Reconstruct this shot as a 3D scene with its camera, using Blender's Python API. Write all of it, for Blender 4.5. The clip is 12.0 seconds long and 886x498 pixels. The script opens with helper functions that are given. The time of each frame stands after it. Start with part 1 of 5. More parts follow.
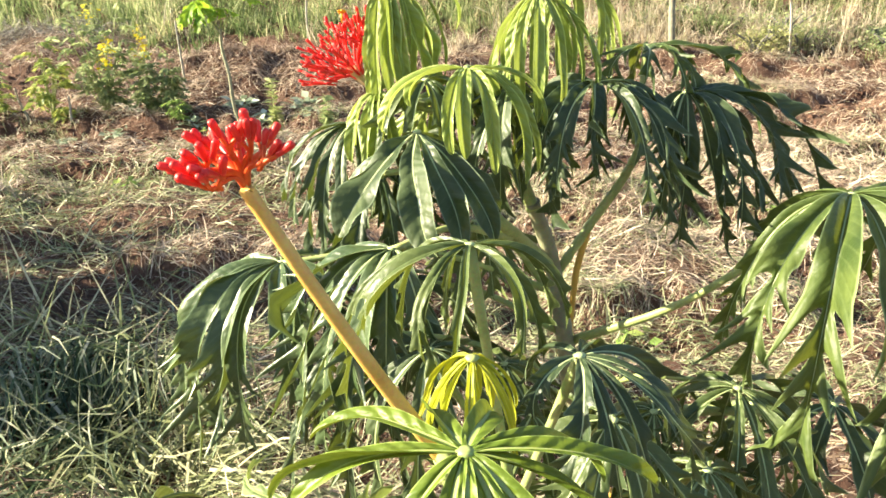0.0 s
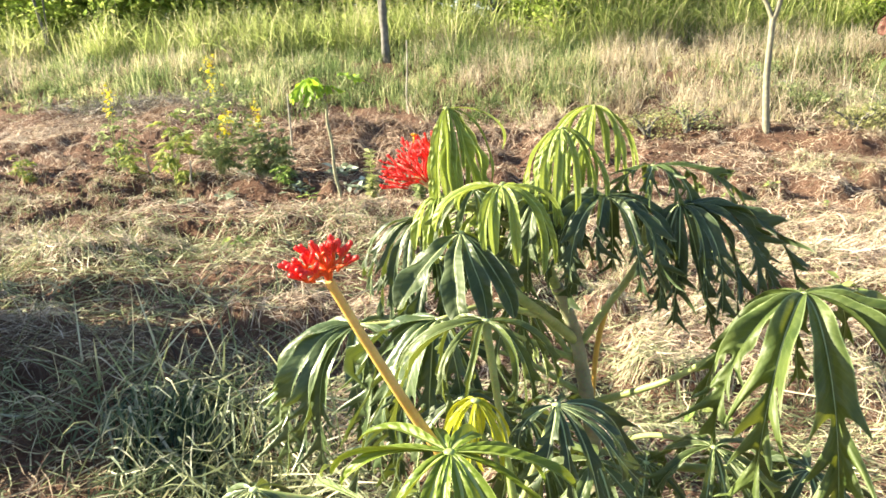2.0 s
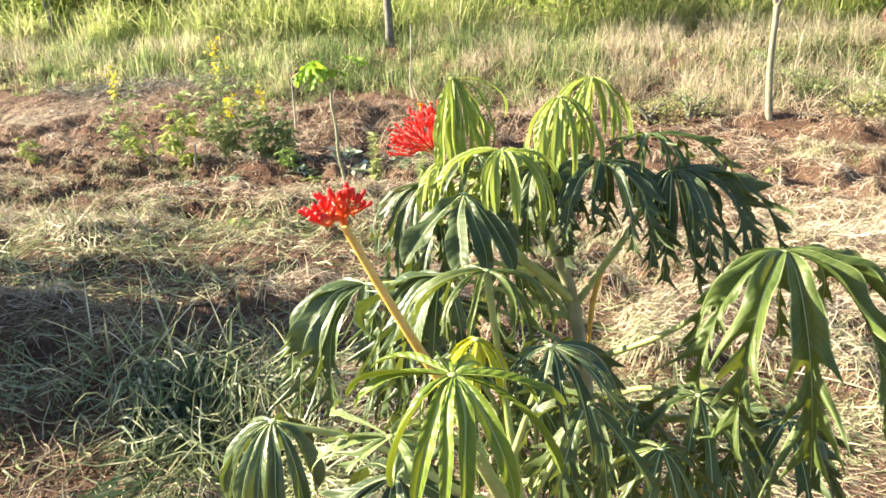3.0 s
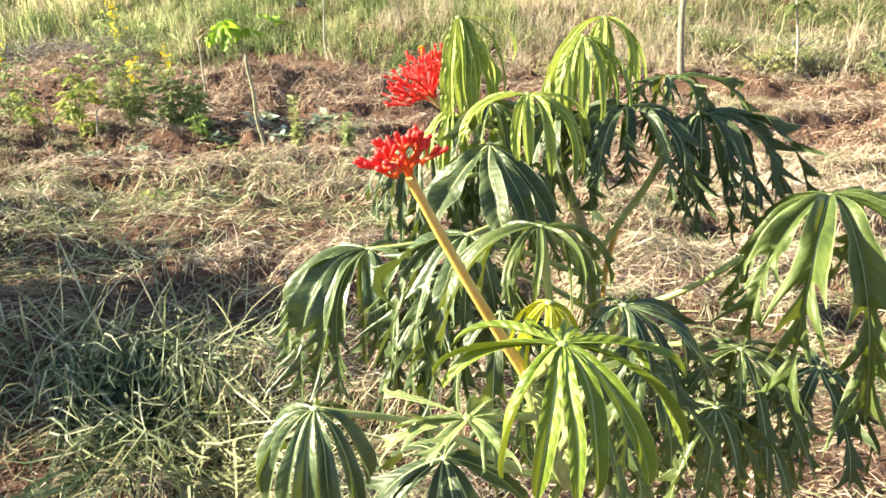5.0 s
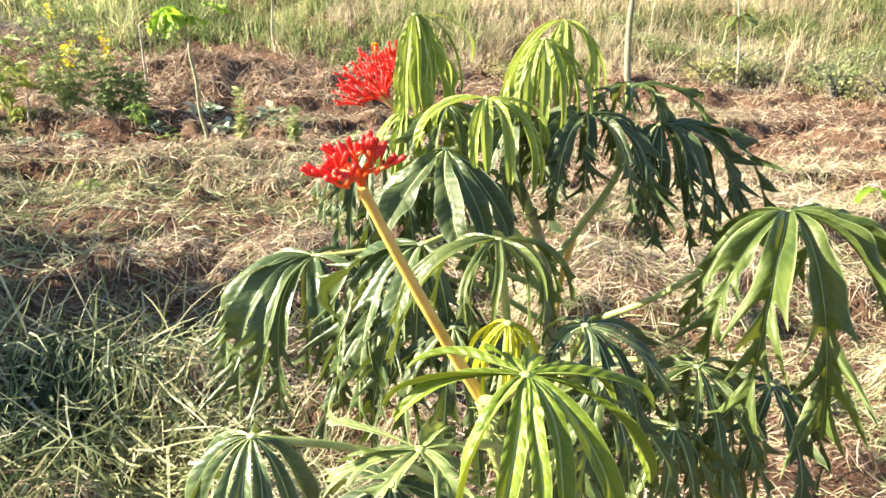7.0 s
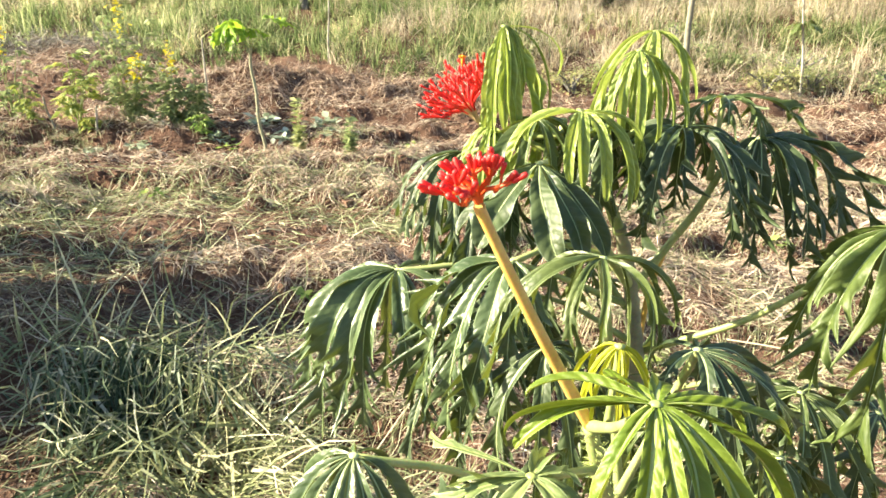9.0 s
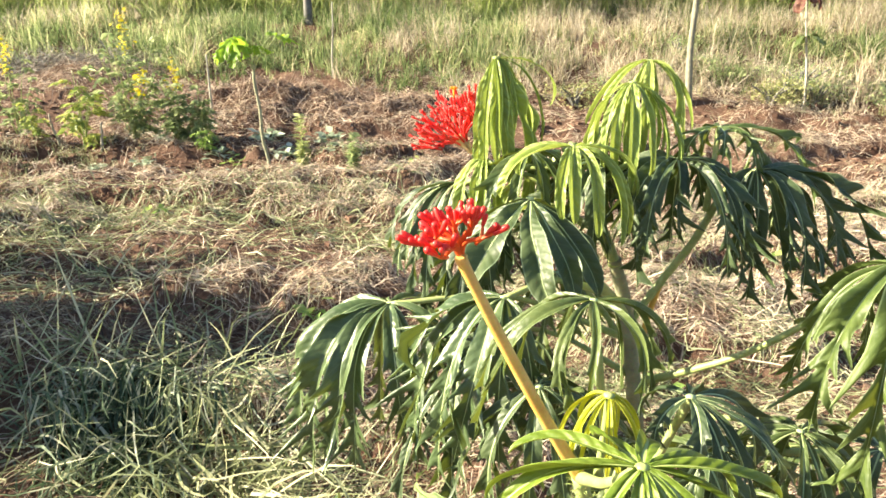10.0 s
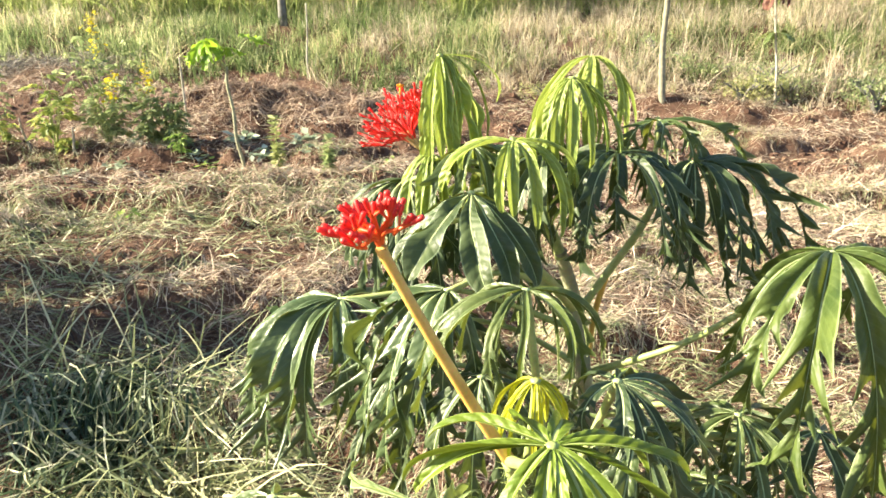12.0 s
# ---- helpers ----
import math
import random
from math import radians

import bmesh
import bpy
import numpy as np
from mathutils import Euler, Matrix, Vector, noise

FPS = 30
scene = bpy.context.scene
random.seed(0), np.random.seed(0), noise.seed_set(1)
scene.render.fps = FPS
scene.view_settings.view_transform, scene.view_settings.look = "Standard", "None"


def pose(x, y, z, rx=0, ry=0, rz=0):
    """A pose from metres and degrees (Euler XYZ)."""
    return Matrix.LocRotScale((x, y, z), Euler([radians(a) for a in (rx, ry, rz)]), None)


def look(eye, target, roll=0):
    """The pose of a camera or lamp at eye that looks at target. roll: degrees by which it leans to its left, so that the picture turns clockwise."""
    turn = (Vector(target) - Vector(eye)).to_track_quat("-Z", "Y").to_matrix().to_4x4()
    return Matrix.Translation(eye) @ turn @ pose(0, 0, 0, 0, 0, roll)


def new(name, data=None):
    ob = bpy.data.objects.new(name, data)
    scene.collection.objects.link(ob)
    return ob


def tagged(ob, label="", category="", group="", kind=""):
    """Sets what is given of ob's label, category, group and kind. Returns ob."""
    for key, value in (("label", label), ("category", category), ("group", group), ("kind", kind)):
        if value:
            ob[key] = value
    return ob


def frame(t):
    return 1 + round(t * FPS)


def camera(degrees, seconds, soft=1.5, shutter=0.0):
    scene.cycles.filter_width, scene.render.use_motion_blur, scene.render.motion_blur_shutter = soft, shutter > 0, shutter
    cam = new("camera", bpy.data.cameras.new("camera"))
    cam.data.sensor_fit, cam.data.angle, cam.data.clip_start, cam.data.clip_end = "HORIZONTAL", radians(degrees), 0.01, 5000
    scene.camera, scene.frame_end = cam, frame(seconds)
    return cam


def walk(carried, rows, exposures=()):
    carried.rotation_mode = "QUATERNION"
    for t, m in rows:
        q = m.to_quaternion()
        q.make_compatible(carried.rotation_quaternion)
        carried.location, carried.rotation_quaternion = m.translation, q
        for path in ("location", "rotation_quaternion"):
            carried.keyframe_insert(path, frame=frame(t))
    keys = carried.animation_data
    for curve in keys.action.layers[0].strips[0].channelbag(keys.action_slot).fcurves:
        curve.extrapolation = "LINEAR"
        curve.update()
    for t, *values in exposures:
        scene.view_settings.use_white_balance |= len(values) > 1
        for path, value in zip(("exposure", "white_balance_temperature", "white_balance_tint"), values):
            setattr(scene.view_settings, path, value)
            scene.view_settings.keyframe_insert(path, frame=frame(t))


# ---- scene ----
cam = camera(64.5, 12.0, soft=1.65)

PATH = [
    (0, (0.015, 0.004, 1.621), (-0.144, 1.862, 0.897), -2.3),
    (0.5, (0.054, -0.047, 1.654), (-0.232, 1.82, 0.996), -3.1),
    (1, (0.077, -0.08, 1.676), (-0.257, 1.798, 1.075), -2.3),
    (1.5, (0.086, -0.134, 1.699), (-0.302, 1.745, 1.134), -2.5),
    (2, (0.115, -0.215, 1.72), (-0.299, 1.665, 1.178), -2.3),
    (2.5, (0.126, -0.26, 1.714), (-0.298, 1.617, 1.168), -1.8),
    (3, (0.127, -0.292, 1.698), (-0.292, 1.576, 1.121), -1.9),
    (3.2, (0.129, -0.302, 1.694), (-0.269, 1.568, 1.108), -2.1),
    (4.8, (-0.036, -0.232, 1.669), (-0.205, 1.646, 1.002), -2.2),
    (5, (-0.052, -0.221, 1.662), (-0.23, 1.651, 0.983), -1.9),
    (5.5, (-0.078, -0.2, 1.667), (-0.278, 1.671, 0.989), -0.9),
    (6, (-0.076, -0.19, 1.666), (-0.221, 1.69, 0.998), -0.6),
    (6.5, (-0.071, -0.181, 1.654), (-0.151, 1.695, 0.965), 1.0),
    (7, (-0.064, -0.164, 1.66), (-0.089, 1.714, 0.973), 0.8),
    (7.5, (-0.085, -0.154, 1.659), (-0.161, 1.722, 0.97), 0.6),
    (7.7, (-0.097, -0.153, 1.659), (-0.214, 1.721, 0.97), 0.0),
    (9.3, (-0.123, -0.142, 1.663), (-0.298, 1.739, 1.004), -0.3),
    (9.5, (-0.122, -0.136, 1.667), (-0.314, 1.734, 0.986), -1.3),
    (10, (-0.105, -0.12, 1.687), (-0.283, 1.77, 1.057), -0.3),
    (10.5, (-0.064, -0.122, 1.685), (-0.248, 1.77, 1.063), -0.8),
    (11, (-0.028, -0.13, 1.687), (-0.194, 1.763, 1.063), -0.7),
    (11.5, (-0.041, -0.139, 1.684), (-0.204, 1.755, 1.061), -0.8),
    (12, (-0.053, -0.134, 1.684), (-0.179, 1.76, 1.054), -0.8),
]
walk(cam, [(t, look(eye, target, roll)) for t, eye, target, roll in PATH], [(0, 2.16), (0.6, 2.18), (2.0, 2.27), (4.0, 2.25), (12, 2.23)])

# ---- light: low warm sun from the left, clear sky ----
SUN_AZ, SUN_EL = 184.0, 26.0          # degrees from +x, and above the ground
world = bpy.data.worlds.new("clear_sky")
scene.world = world
world.use_nodes = True
sky = world.node_tree.nodes.new("ShaderNodeTexSky")
sky.sky_type, sky.sun_disc = "NISHITA", False
sky.sun_elevation, sky.sun_rotation = radians(SUN_EL), radians(90.0 - SUN_AZ)
background = world.node_tree.nodes["Background"]
background.inputs["Strength"].default_value = 0.056
world.node_tree.links.new(sky.outputs[0], background.inputs[0])
sun = new("sun", bpy.data.lights.new("sun", "SUN"))
sun.data.energy, sun.data.angle, sun.data.color = 5.0, radians(0.53), (1.0, 0.88, 0.65)
sun_way = Vector((math.cos(radians(SUN_AZ)) * math.cos(radians(SUN_EL)), math.sin(radians(SUN_AZ)) * math.cos(radians(SUN_EL)), math.sin(radians(SUN_EL))))
sun.matrix_world = look(sun_way * 60, (0, 0, 0))


# ---- materials ----
def material(name):
    m = bpy.data.materials.new(name)
    m.use_nodes = True
    m.node_tree.nodes.clear()
    return m, m.node_tree.nodes, m.node_tree.links


def ramp_node(nodes, stops):
    ramp = nodes.new("ShaderNodeValToRGB")
    while len(ramp.color_ramp.elements) < len(stops):
        ramp.color_ramp.elements.new(0.5)
    for e, (p, c) in zip(ramp.color_ramp.elements, stops):
        e.position, e.color = p, (*c, 1)
    return ramp


def noise_node(nodes, links, scale, detail=4.0, rough=0.6, coords="Object"):
    tc = nodes.new("ShaderNodeTexCoord")
    n = nodes.new("ShaderNodeTexNoise")
    n.inputs["Scale"].default_value, n.inputs["Detail"].default_value, n.inputs["Roughness"].default_value = scale, detail, rough
    links.new(tc.outputs[coords], n.inputs["Vector"])
    return n


def mix_color(nodes, links, fac, a, b, blend="MIX"):
    mx = nodes.new("ShaderNodeMix")
    mx.data_type, mx.blend_type = "RGBA", blend
    for socket, v in ((mx.inputs[0], fac), (mx.inputs[6], a), (mx.inputs[7], b)):
        if isinstance(v, bpy.types.NodeSocket):
            links.new(v, socket)
        elif isinstance(v, tuple):
            socket.default_value = (*v, 1)
        else:
            socket.default_value = v
    return mx.outputs[2]


def finish(nodes, links, color, rough, bump=None, strength=0.3, distance=0.001, translucent=None, share=0.3, spec=0.5, coat=0.0):
    p = nodes.new("ShaderNodeBsdfPrincipled")
    out = nodes.new("ShaderNodeOutputMaterial")
    for socket, v in ((p.inputs["Base Color"], color), (p.inputs["Roughness"], rough)):
        if isinstance(v, bpy.types.NodeSocket):
            links.new(v, socket)
        else:
            socket.default_value = (*v, 1) if isinstance(v, tuple) else v
    p.inputs["Specular IOR Level"].default_value = spec
    p.inputs["Coat Weight"].default_value = coat
    p.inputs["Coat Roughness"].default_value = 0.25
    if bump is not None:
        b = nodes.new("ShaderNodeBump")
        b.inputs["Strength"].default_value, b.inputs["Distance"].default_value = strength, distance
        links.new(bump, b.inputs["Height"])
        links.new(b.outputs[0], p.inputs["Normal"])
    if translucent is None:
        links.new(p.outputs[0], out.inputs[0])
        return p
    tr = nodes.new("ShaderNodeBsdfTranslucent")
    if isinstance(translucent, bpy.types.NodeSocket):
        links.new(translucent, tr.inputs[0])
    else:
        tr.inputs[0].default_value = (*translucent, 1)
    ms = nodes.new("ShaderNodeMixShader")
    ms.inputs[0].default_value = share
    links.new(p.outputs[0], ms.inputs[1])
    links.new(tr.outputs[0], ms.inputs[2])
    links.new(ms.outputs[0], out.inputs[0])
    return p


def leaf_material(name, dark, light, glow, rough, share, coat=0.0, spec=0.42, margin=0.90, quilting=0.32):
    """Leaf blade with mottling, side veins across the blade (u along, v from the midrib) and thin, light-passing tissue."""
    m, nodes, links = material(name)
    n1 = noise_node(nodes, links, 26, 5)
    n2 = noise_node(nodes, links, 160, 3)
    ramp = ramp_node(nodes, [(0.32, dark), (0.72, light)])
    links.new(n1.outputs[0], ramp.inputs[0])
    uv = nodes.new("ShaderNodeUVMap")
    sep = nodes.new("ShaderNodeSeparateXYZ")
    links.new(uv.outputs[0], sep.inputs[0])
    ab = nodes.new("ShaderNodeMath")
    ab.operation = "ABSOLUTE"
    links.new(sep.outputs[1], ab.inputs[0])
    slant = nodes.new("ShaderNodeMath")
    slant.operation, slant.inputs[1].default_value = "MULTIPLY_ADD", -0.010
    links.new(ab.outputs[0], slant.inputs[0])
    links.new(sep.outputs[0], slant.inputs[2])
    comb = nodes.new("ShaderNodeCombineXYZ")
    links.new(slant.outputs[0], comb.inputs[0])
    wave = nodes.new("ShaderNodeTexWave")
    wave.inputs["Scale"].default_value, wave.inputs["Distortion"].default_value, wave.inputs["Detail"].default_value = 24.0, 4.0, 2.0
    links.new(comb.outputs[0], wave.inputs["Vector"])
    vein = ramp_node(nodes, [(0.86, (0, 0, 0)), (0.97, (1, 1, 1))])
    links.new(wave.outputs[1], vein.inputs[0])
    soft = nodes.new("ShaderNodeMath")
    soft.operation, soft.inputs[1].default_value = "MULTIPLY", 0.10
    links.new(vein.outputs[0], soft.inputs[0])
    col = mix_color(nodes, links, soft.outputs[0], ramp.outputs[0], tuple(min(1, 1.7 * c + 0.05) for c in light))
    info = nodes.new("ShaderNodeObjectInfo")
    own = ramp_node(nodes, [(0.0, (0.84, 0.87, 0.90)), (0.6, (0.97, 0.97, 0.97)), (1.0, (1.10, 1.05, 0.95))])
    links.new(info.outputs["Random"], own.inputs[0])
    col = mix_color(nodes, links, 1.0, col, own.outputs[0], "MULTIPLY")
    rim = ramp_node(nodes, [(margin, (0, 0, 0)), (0.985, (0.85, 0.85, 0.85))])
    links.new(ab.outputs[0], rim.inputs[0])
    col = mix_color(nodes, links, rim.outputs[0], col, tuple(min(1, 2.0 * c + 0.08) for c in light))
    height = nodes.new("ShaderNodeMath")
    height.operation = "ADD"
    faint = nodes.new("ShaderNodeMath")
    faint.operation, faint.inputs[1].default_value = "MULTIPLY", quilting
    links.new(wave.outputs[1], faint.inputs[0])
    pucker = noise_node(nodes, links, 42, 2)
    quilt = nodes.new("ShaderNodeMath")
    quilt.operation = "ADD"
    links.new(faint.outputs[0], quilt.inputs[0])
    links.new(pucker.outputs[0], quilt.inputs[1])
    links.new(quilt.outputs[0], height.inputs[0])
    links.new(n2.outputs[0], height.inputs[1])
    rr = nodes.new("ShaderNodeMapRange")
    rr.inputs[3].default_value, rr.inputs[4].default_value = rough - 0.08, rough + 0.16
    links.new(n1.outputs[0], rr.inputs[0])
    tl = mix_color(nodes, links, n1.outputs[0], glow, tuple(0.75 * c for c in glow))
    finish(nodes, links, col, rr.outputs[0], height.outputs[0], 0.42, 0.0021, tl, share, spec, coat)
    return m


def grain_material(name, stops, scale, rough, strength=0.4, distance=0.002, stretch=None, translucent=None, share=0.0, spec=0.4):
    m, nodes, links = material(name)
    n1 = noise_node(nodes, links, scale, 6)
    n2 = noise_node(nodes, links, scale * 9, 3)
    if stretch:
        mp = nodes.new("ShaderNodeMapping")
        mp.inputs["Scale"].default_value = stretch
        links.new(n1.inputs["Vector"].links[0].from_socket, mp.inputs[0])
        links.new(mp.outputs[0], n1.inputs["Vector"])
    ramp = ramp_node(nodes, stops)
    links.new(n1.outputs[0], ramp.inputs[0])
    col = mix_color(nodes, links, 0.35, ramp.outputs[0], n2.outputs[1], "OVERLAY")
    add = nodes.new("ShaderNodeMath")
    add.operation = "ADD"
    links.new(n1.outputs[0], add.inputs[0])
    links.new(n2.outputs[0], add.inputs[1])
    finish(nodes, links, col, rough, add.outputs[0], strength, distance, translucent, share, spec)
    return m


def island_material(name, stops, rough=0.6, translucent=0.3, spec=0.3, patch=0.0, size=0.8):
    """Blades and leaves of one mesh, each with its own shade, and darker or lighter over patches of ground."""
    m, nodes, links = material(name)
    geo = nodes.new("ShaderNodeNewGeometry")
    ramp = ramp_node(nodes, stops)
    shade = geo.outputs["Random Per Island"]
    if patch:
        drift = nodes.new("ShaderNodeMapRange")
        drift.inputs[1].default_value, drift.inputs[2].default_value = 0.35, 0.65
        drift.inputs[3].default_value, drift.inputs[4].default_value = -patch, patch
        links.new(noise_node(nodes, links, size, 5, 0.65).outputs[0], drift.inputs[0])
        add = nodes.new("ShaderNodeMath")
        add.operation, add.use_clamp = "ADD", True
        links.new(shade, add.inputs[0])
        links.new(drift.outputs[0], add.inputs[1])
        shade = add.outputs[0]
    links.new(shade, ramp.inputs[0])
    n = noise_node(nodes, links, 14, 4)
    col = mix_color(nodes, links, 0.5, ramp.outputs[0], n.outputs[0], "OVERLAY")
    finish(nodes, links, col, rough, n.outputs[0], 0.2, 0.001, ramp.outputs[0], translucent, spec)
    return m


LEAF_DARK = leaf_material("leaf_dark_green", (0.029, 0.048, 0.021), (0.067, 0.098, 0.040), (0.28, 0.37, 0.04), 0.42, 0.09, spec=0.36, quilting=0.5)
LEAF_MID = leaf_material("leaf_mid_green", (0.046, 0.074, 0.023), (0.104, 0.136, 0.042), (0.42, 0.51, 0.06), 0.38, 0.12, spec=0.36, margin=0.94)
LEAF_BROAD = leaf_material("leaf_broad_green", (0.036, 0.064, 0.019), (0.096, 0.136, 0.036), (0.42, 0.48, 0.05), 0.42, 0.15, spec=0.32)
LEAF_GLOSSY = leaf_material("leaf_glossy_green", (0.036, 0.064, 0.026), (0.084, 0.125, 0.048), (0.34, 0.43, 0.05), 0.31, 0.08, spec=0.5)
LEAF_YOUNG = leaf_material("leaf_young_green", (0.116, 0.176, 0.032), (0.275, 0.340, 0.078), (0.54, 0.65, 0.12), 0.38, 0.27, spec=0.4, margin=0.82, quilting=1.3)
LEAF_FRESH = leaf_material("leaf_fresh_light_green", (0.088, 0.146, 0.016), (0.168, 0.228, 0.026), (0.38, 0.46, 0.035), 0.40, 0.18, spec=0.3, margin=0.92, quilting=0.8)
LEAF_PALE = leaf_material("leaf_pale_grey_green", (0.115, 0.165, 0.055), (0.215, 0.270, 0.105), (0.40, 0.50, 0.10), 0.42, 0.16, spec=0.3, margin=0.8)
LEAF_YELLOW = leaf_material("leaf_yellow_green", (0.36, 0.42, 0.020), (0.48, 0.50, 0.040), (0.75, 0.74, 0.05), 0.45, 0.40)
LEAF_PAPAYA = leaf_material("leaf_fresh_green", (0.13, 0.25, 0.02), (0.22, 0.36, 0.04), (0.42, 0.62, 0.05), 0.45, 0.45)
VEIN_PALE = grain_material("pale_vein", [(0.3, (0.38, 0.46, 0.20)), (0.7, (0.52, 0.60, 0.30))], 60, 0.45, 0.2, 0.0005)
VEIN_GREEN = grain_material("green_vein", [(0.3, (0.26, 0.34, 0.09)), (0.7, (0.40, 0.46, 0.16))], 60, 0.45, 0.2, 0.0005)
STEM_GREEN = grain_material("pale_green_stem", [(0.3, (0.22, 0.29, 0.085)), (0.7, (0.40, 0.44, 0.18))], 40, 0.45, 0.35, 0.001)
STEM_FLOWER = grain_material("ochre_flower_stem", [(0.3, (0.56, 0.33, 0.07)), (0.7, (0.70, 0.45, 0.125))], 35, 0.42, 0.3, 0.001)
BARK_GREY = grain_material("grey_green_bark", [(0.25, (0.17, 0.165, 0.11)), (0.55, (0.30, 0.295, 0.19)), (0.8, (0.43, 0.42, 0.30))], 22, 0.65, 0.6, 0.002)
BARK_PALE = grain_material("pale_bark", [(0.25, (0.20, 0.18, 0.14)), (0.55, (0.40, 0.37, 0.30)), (0.8, (0.52, 0.49, 0.42))], 9, 0.8, 0.7, 0.006)
BARK_TREE = grain_material("grey_tree_bark", [(0.25, (0.15, 0.14, 0.11)), (0.55, (0.25, 0.24, 0.17)), (0.8, (0.36, 0.35, 0.26))], 12, 0.85, 0.8, 0.006)
BARK_DARK = grain_material("dark_bark", [(0.3, (0.09, 0.085, 0.075)), (0.7, (0.24, 0.23, 0.21))], 10, 0.85, 0.8, 0.006)
CORAL_RED = grain_material("coral_red_petal", [(0.3, (0.64, 0.026, 0.026)), (0.7, (0.84, 0.065, 0.05))], 70, 0.38, 0.25, 0.0006, translucent=(0.9, 0.05, 0.03), share=0.2)
CORAL_CREAM = grain_material("cream_branchlet_base", [(0.3, (0.66, 0.40, 0.22)), (0.7, (0.74, 0.58, 0.34))], 60, 0.45, 0.25, 0.0006, translucent=(0.8, 0.6, 0.3), share=0.2)
CORAL_ORANGE = grain_material("orange_red_branchlet", [(0.3, (0.74, 0.065, 0.018)), (0.7, (0.85, 0.15, 0.03))], 55, 0.4, 0.25, 0.0006, translucent=(0.9, 0.2, 0.03), share=0.2)
PETAL_ORANGE = grain_material("orange_petal", [(0.3, (0.80, 0.30, 0.02)), (0.7, (0.86, 0.48, 0.04))], 40, 0.5, translucent=(0.9, 0.5, 0.05), share=0.3)
PETAL_YELLOW = grain_material("yellow_petal", [(0.3, (0.75, 0.60, 0.02)), (0.7, (0.85, 0.72, 0.05))], 40, 0.5, translucent=(0.9, 0.8, 0.05), share=0.35)
STRAW = island_material("dry_straw", [(0.0, (0.14, 0.10, 0.07)), (0.25, (0.30, 0.208, 0.155)), (0.5, (0.48, 0.365, 0.275)), (0.78, (0.64, 0.53, 0.42)), (1.0, (0.44, 0.43, 0.27))], 0.55, 0.22, patch=0.45, size=1.6)
SOIL_STRAW = island_material("earthy_straw", [(0.0, (0.10, 0.058, 0.040)), (0.4, (0.26, 0.165, 0.110)), (0.8, (0.42, 0.30, 0.205)), (1.0, (0.56, 0.45, 0.33))], 0.65, 0.12)
STRAW_PALE = island_material("bleached_straw", [(0.0, (0.34, 0.262, 0.19)), (0.5, (0.55, 0.45, 0.345)), (1.0, (0.66, 0.58, 0.47))], 0.5, 0.25, patch=0.4, size=1.3)
OLD_STRAW = island_material("old_straw", [(0.0, (0.11, 0.07, 0.05)), (0.4, (0.29, 0.20, 0.145)), (0.8, (0.46, 0.35, 0.26)), (1.0, (0.60, 0.50, 0.38))], 0.65, 0.15)
DEAD_GREY = island_material("dead_grey_brush", [(0.0, (0.08, 0.07, 0.06)), (0.5, (0.22, 0.20, 0.17)), (1.0, (0.46, 0.43, 0.38))], 0.75, 0.05)
CUT_GREEN = island_material("cut_grass", [(0.0, (0.026, 0.048, 0.026)), (0.5, (0.074, 0.116, 0.060)), (0.85, (0.18, 0.232, 0.145)), (1.0, (0.40, 0.41, 0.31))], 0.5, 0.3, patch=0.3, size=3.0)
CLIPPINGS = island_material("grass_clippings", [(0.0, (0.14, 0.17, 0.08)), (0.5, (0.30, 0.34, 0.17)), (1.0, (0.56, 0.54, 0.36))], 0.5, 0.3, patch=0.35, size=1.5)
SWATHE = island_material("cut_olive_grass", [(0.0, (0.10, 0.125, 0.05)), (0.5, (0.24, 0.265, 0.12)), (1.0, (0.46, 0.44, 0.27))], 0.5, 0.3, patch=0.3, size=2.0)
GRASS_GREEN = island_material("green_grass", [(0.0, (0.075, 0.12, 0.04)), (0.45, (0.22, 0.285, 0.115)), (0.85, (0.41, 0.445, 0.225)), (1.0, (0.66, 0.58, 0.36))], 0.5, 0.6, patch=0.4, size=0.9)
REED = island_material("reed", [(0.0, (0.20, 0.26, 0.075)), (0.5, (0.38, 0.45, 0.15)), (0.85, (0.56, 0.58, 0.26)), (1.0, (0.70, 0.64, 0.42))], 0.5, 0.55, patch=0.35, size=0.7)
GRASS_DRY = island_material("dry_grass", [(0.0, (0.30, 0.25, 0.175)), (0.5, (0.54, 0.46, 0.34)), (1.0, (0.70, 0.63, 0.49))], 0.6, 0.45, patch=0.35, size=0.9)
FOLIAGE = island_material("shrub_foliage", [(0.0, (0.16, 0.24, 0.05)), (0.5, (0.34, 0.45, 0.10)), (0.85, (0.50, 0.59, 0.16)), (1.0, (0.54, 0.58, 0.18))], 0.45, 0.65, patch=0.25, size=0.6)
WEED = island_material("weed_leaves", [(0.0, (0.15, 0.24, 0.06)), (0.6, (0.28, 0.42, 0.10)), (1.0, (0.46, 0.55, 0.16))], 0.5, 0.45)
WEED_GREY = island_material("grey_green_leaves", [(0.0, (0.20, 0.27, 0.17)), (0.6, (0.34, 0.40, 0.28)), (1.0, (0.55, 0.60, 0.48))], 0.5, 0.25)
WEED_PALE = island_material("pale_green_leaves", [(0.0, (0.26, 0.32, 0.11)), (0.6, (0.44, 0.48, 0.20)), (1.0, (0.62, 0.62, 0.34))], 0.5, 0.4)
WEED_YELLOW = island_material("yellowing_leaves", [(0.0, (0.17, 0.25, 0.06)), (0.6, (0.34, 0.40, 0.10)), (1.0, (0.54, 0.53, 0.15))], 0.5, 0.4)
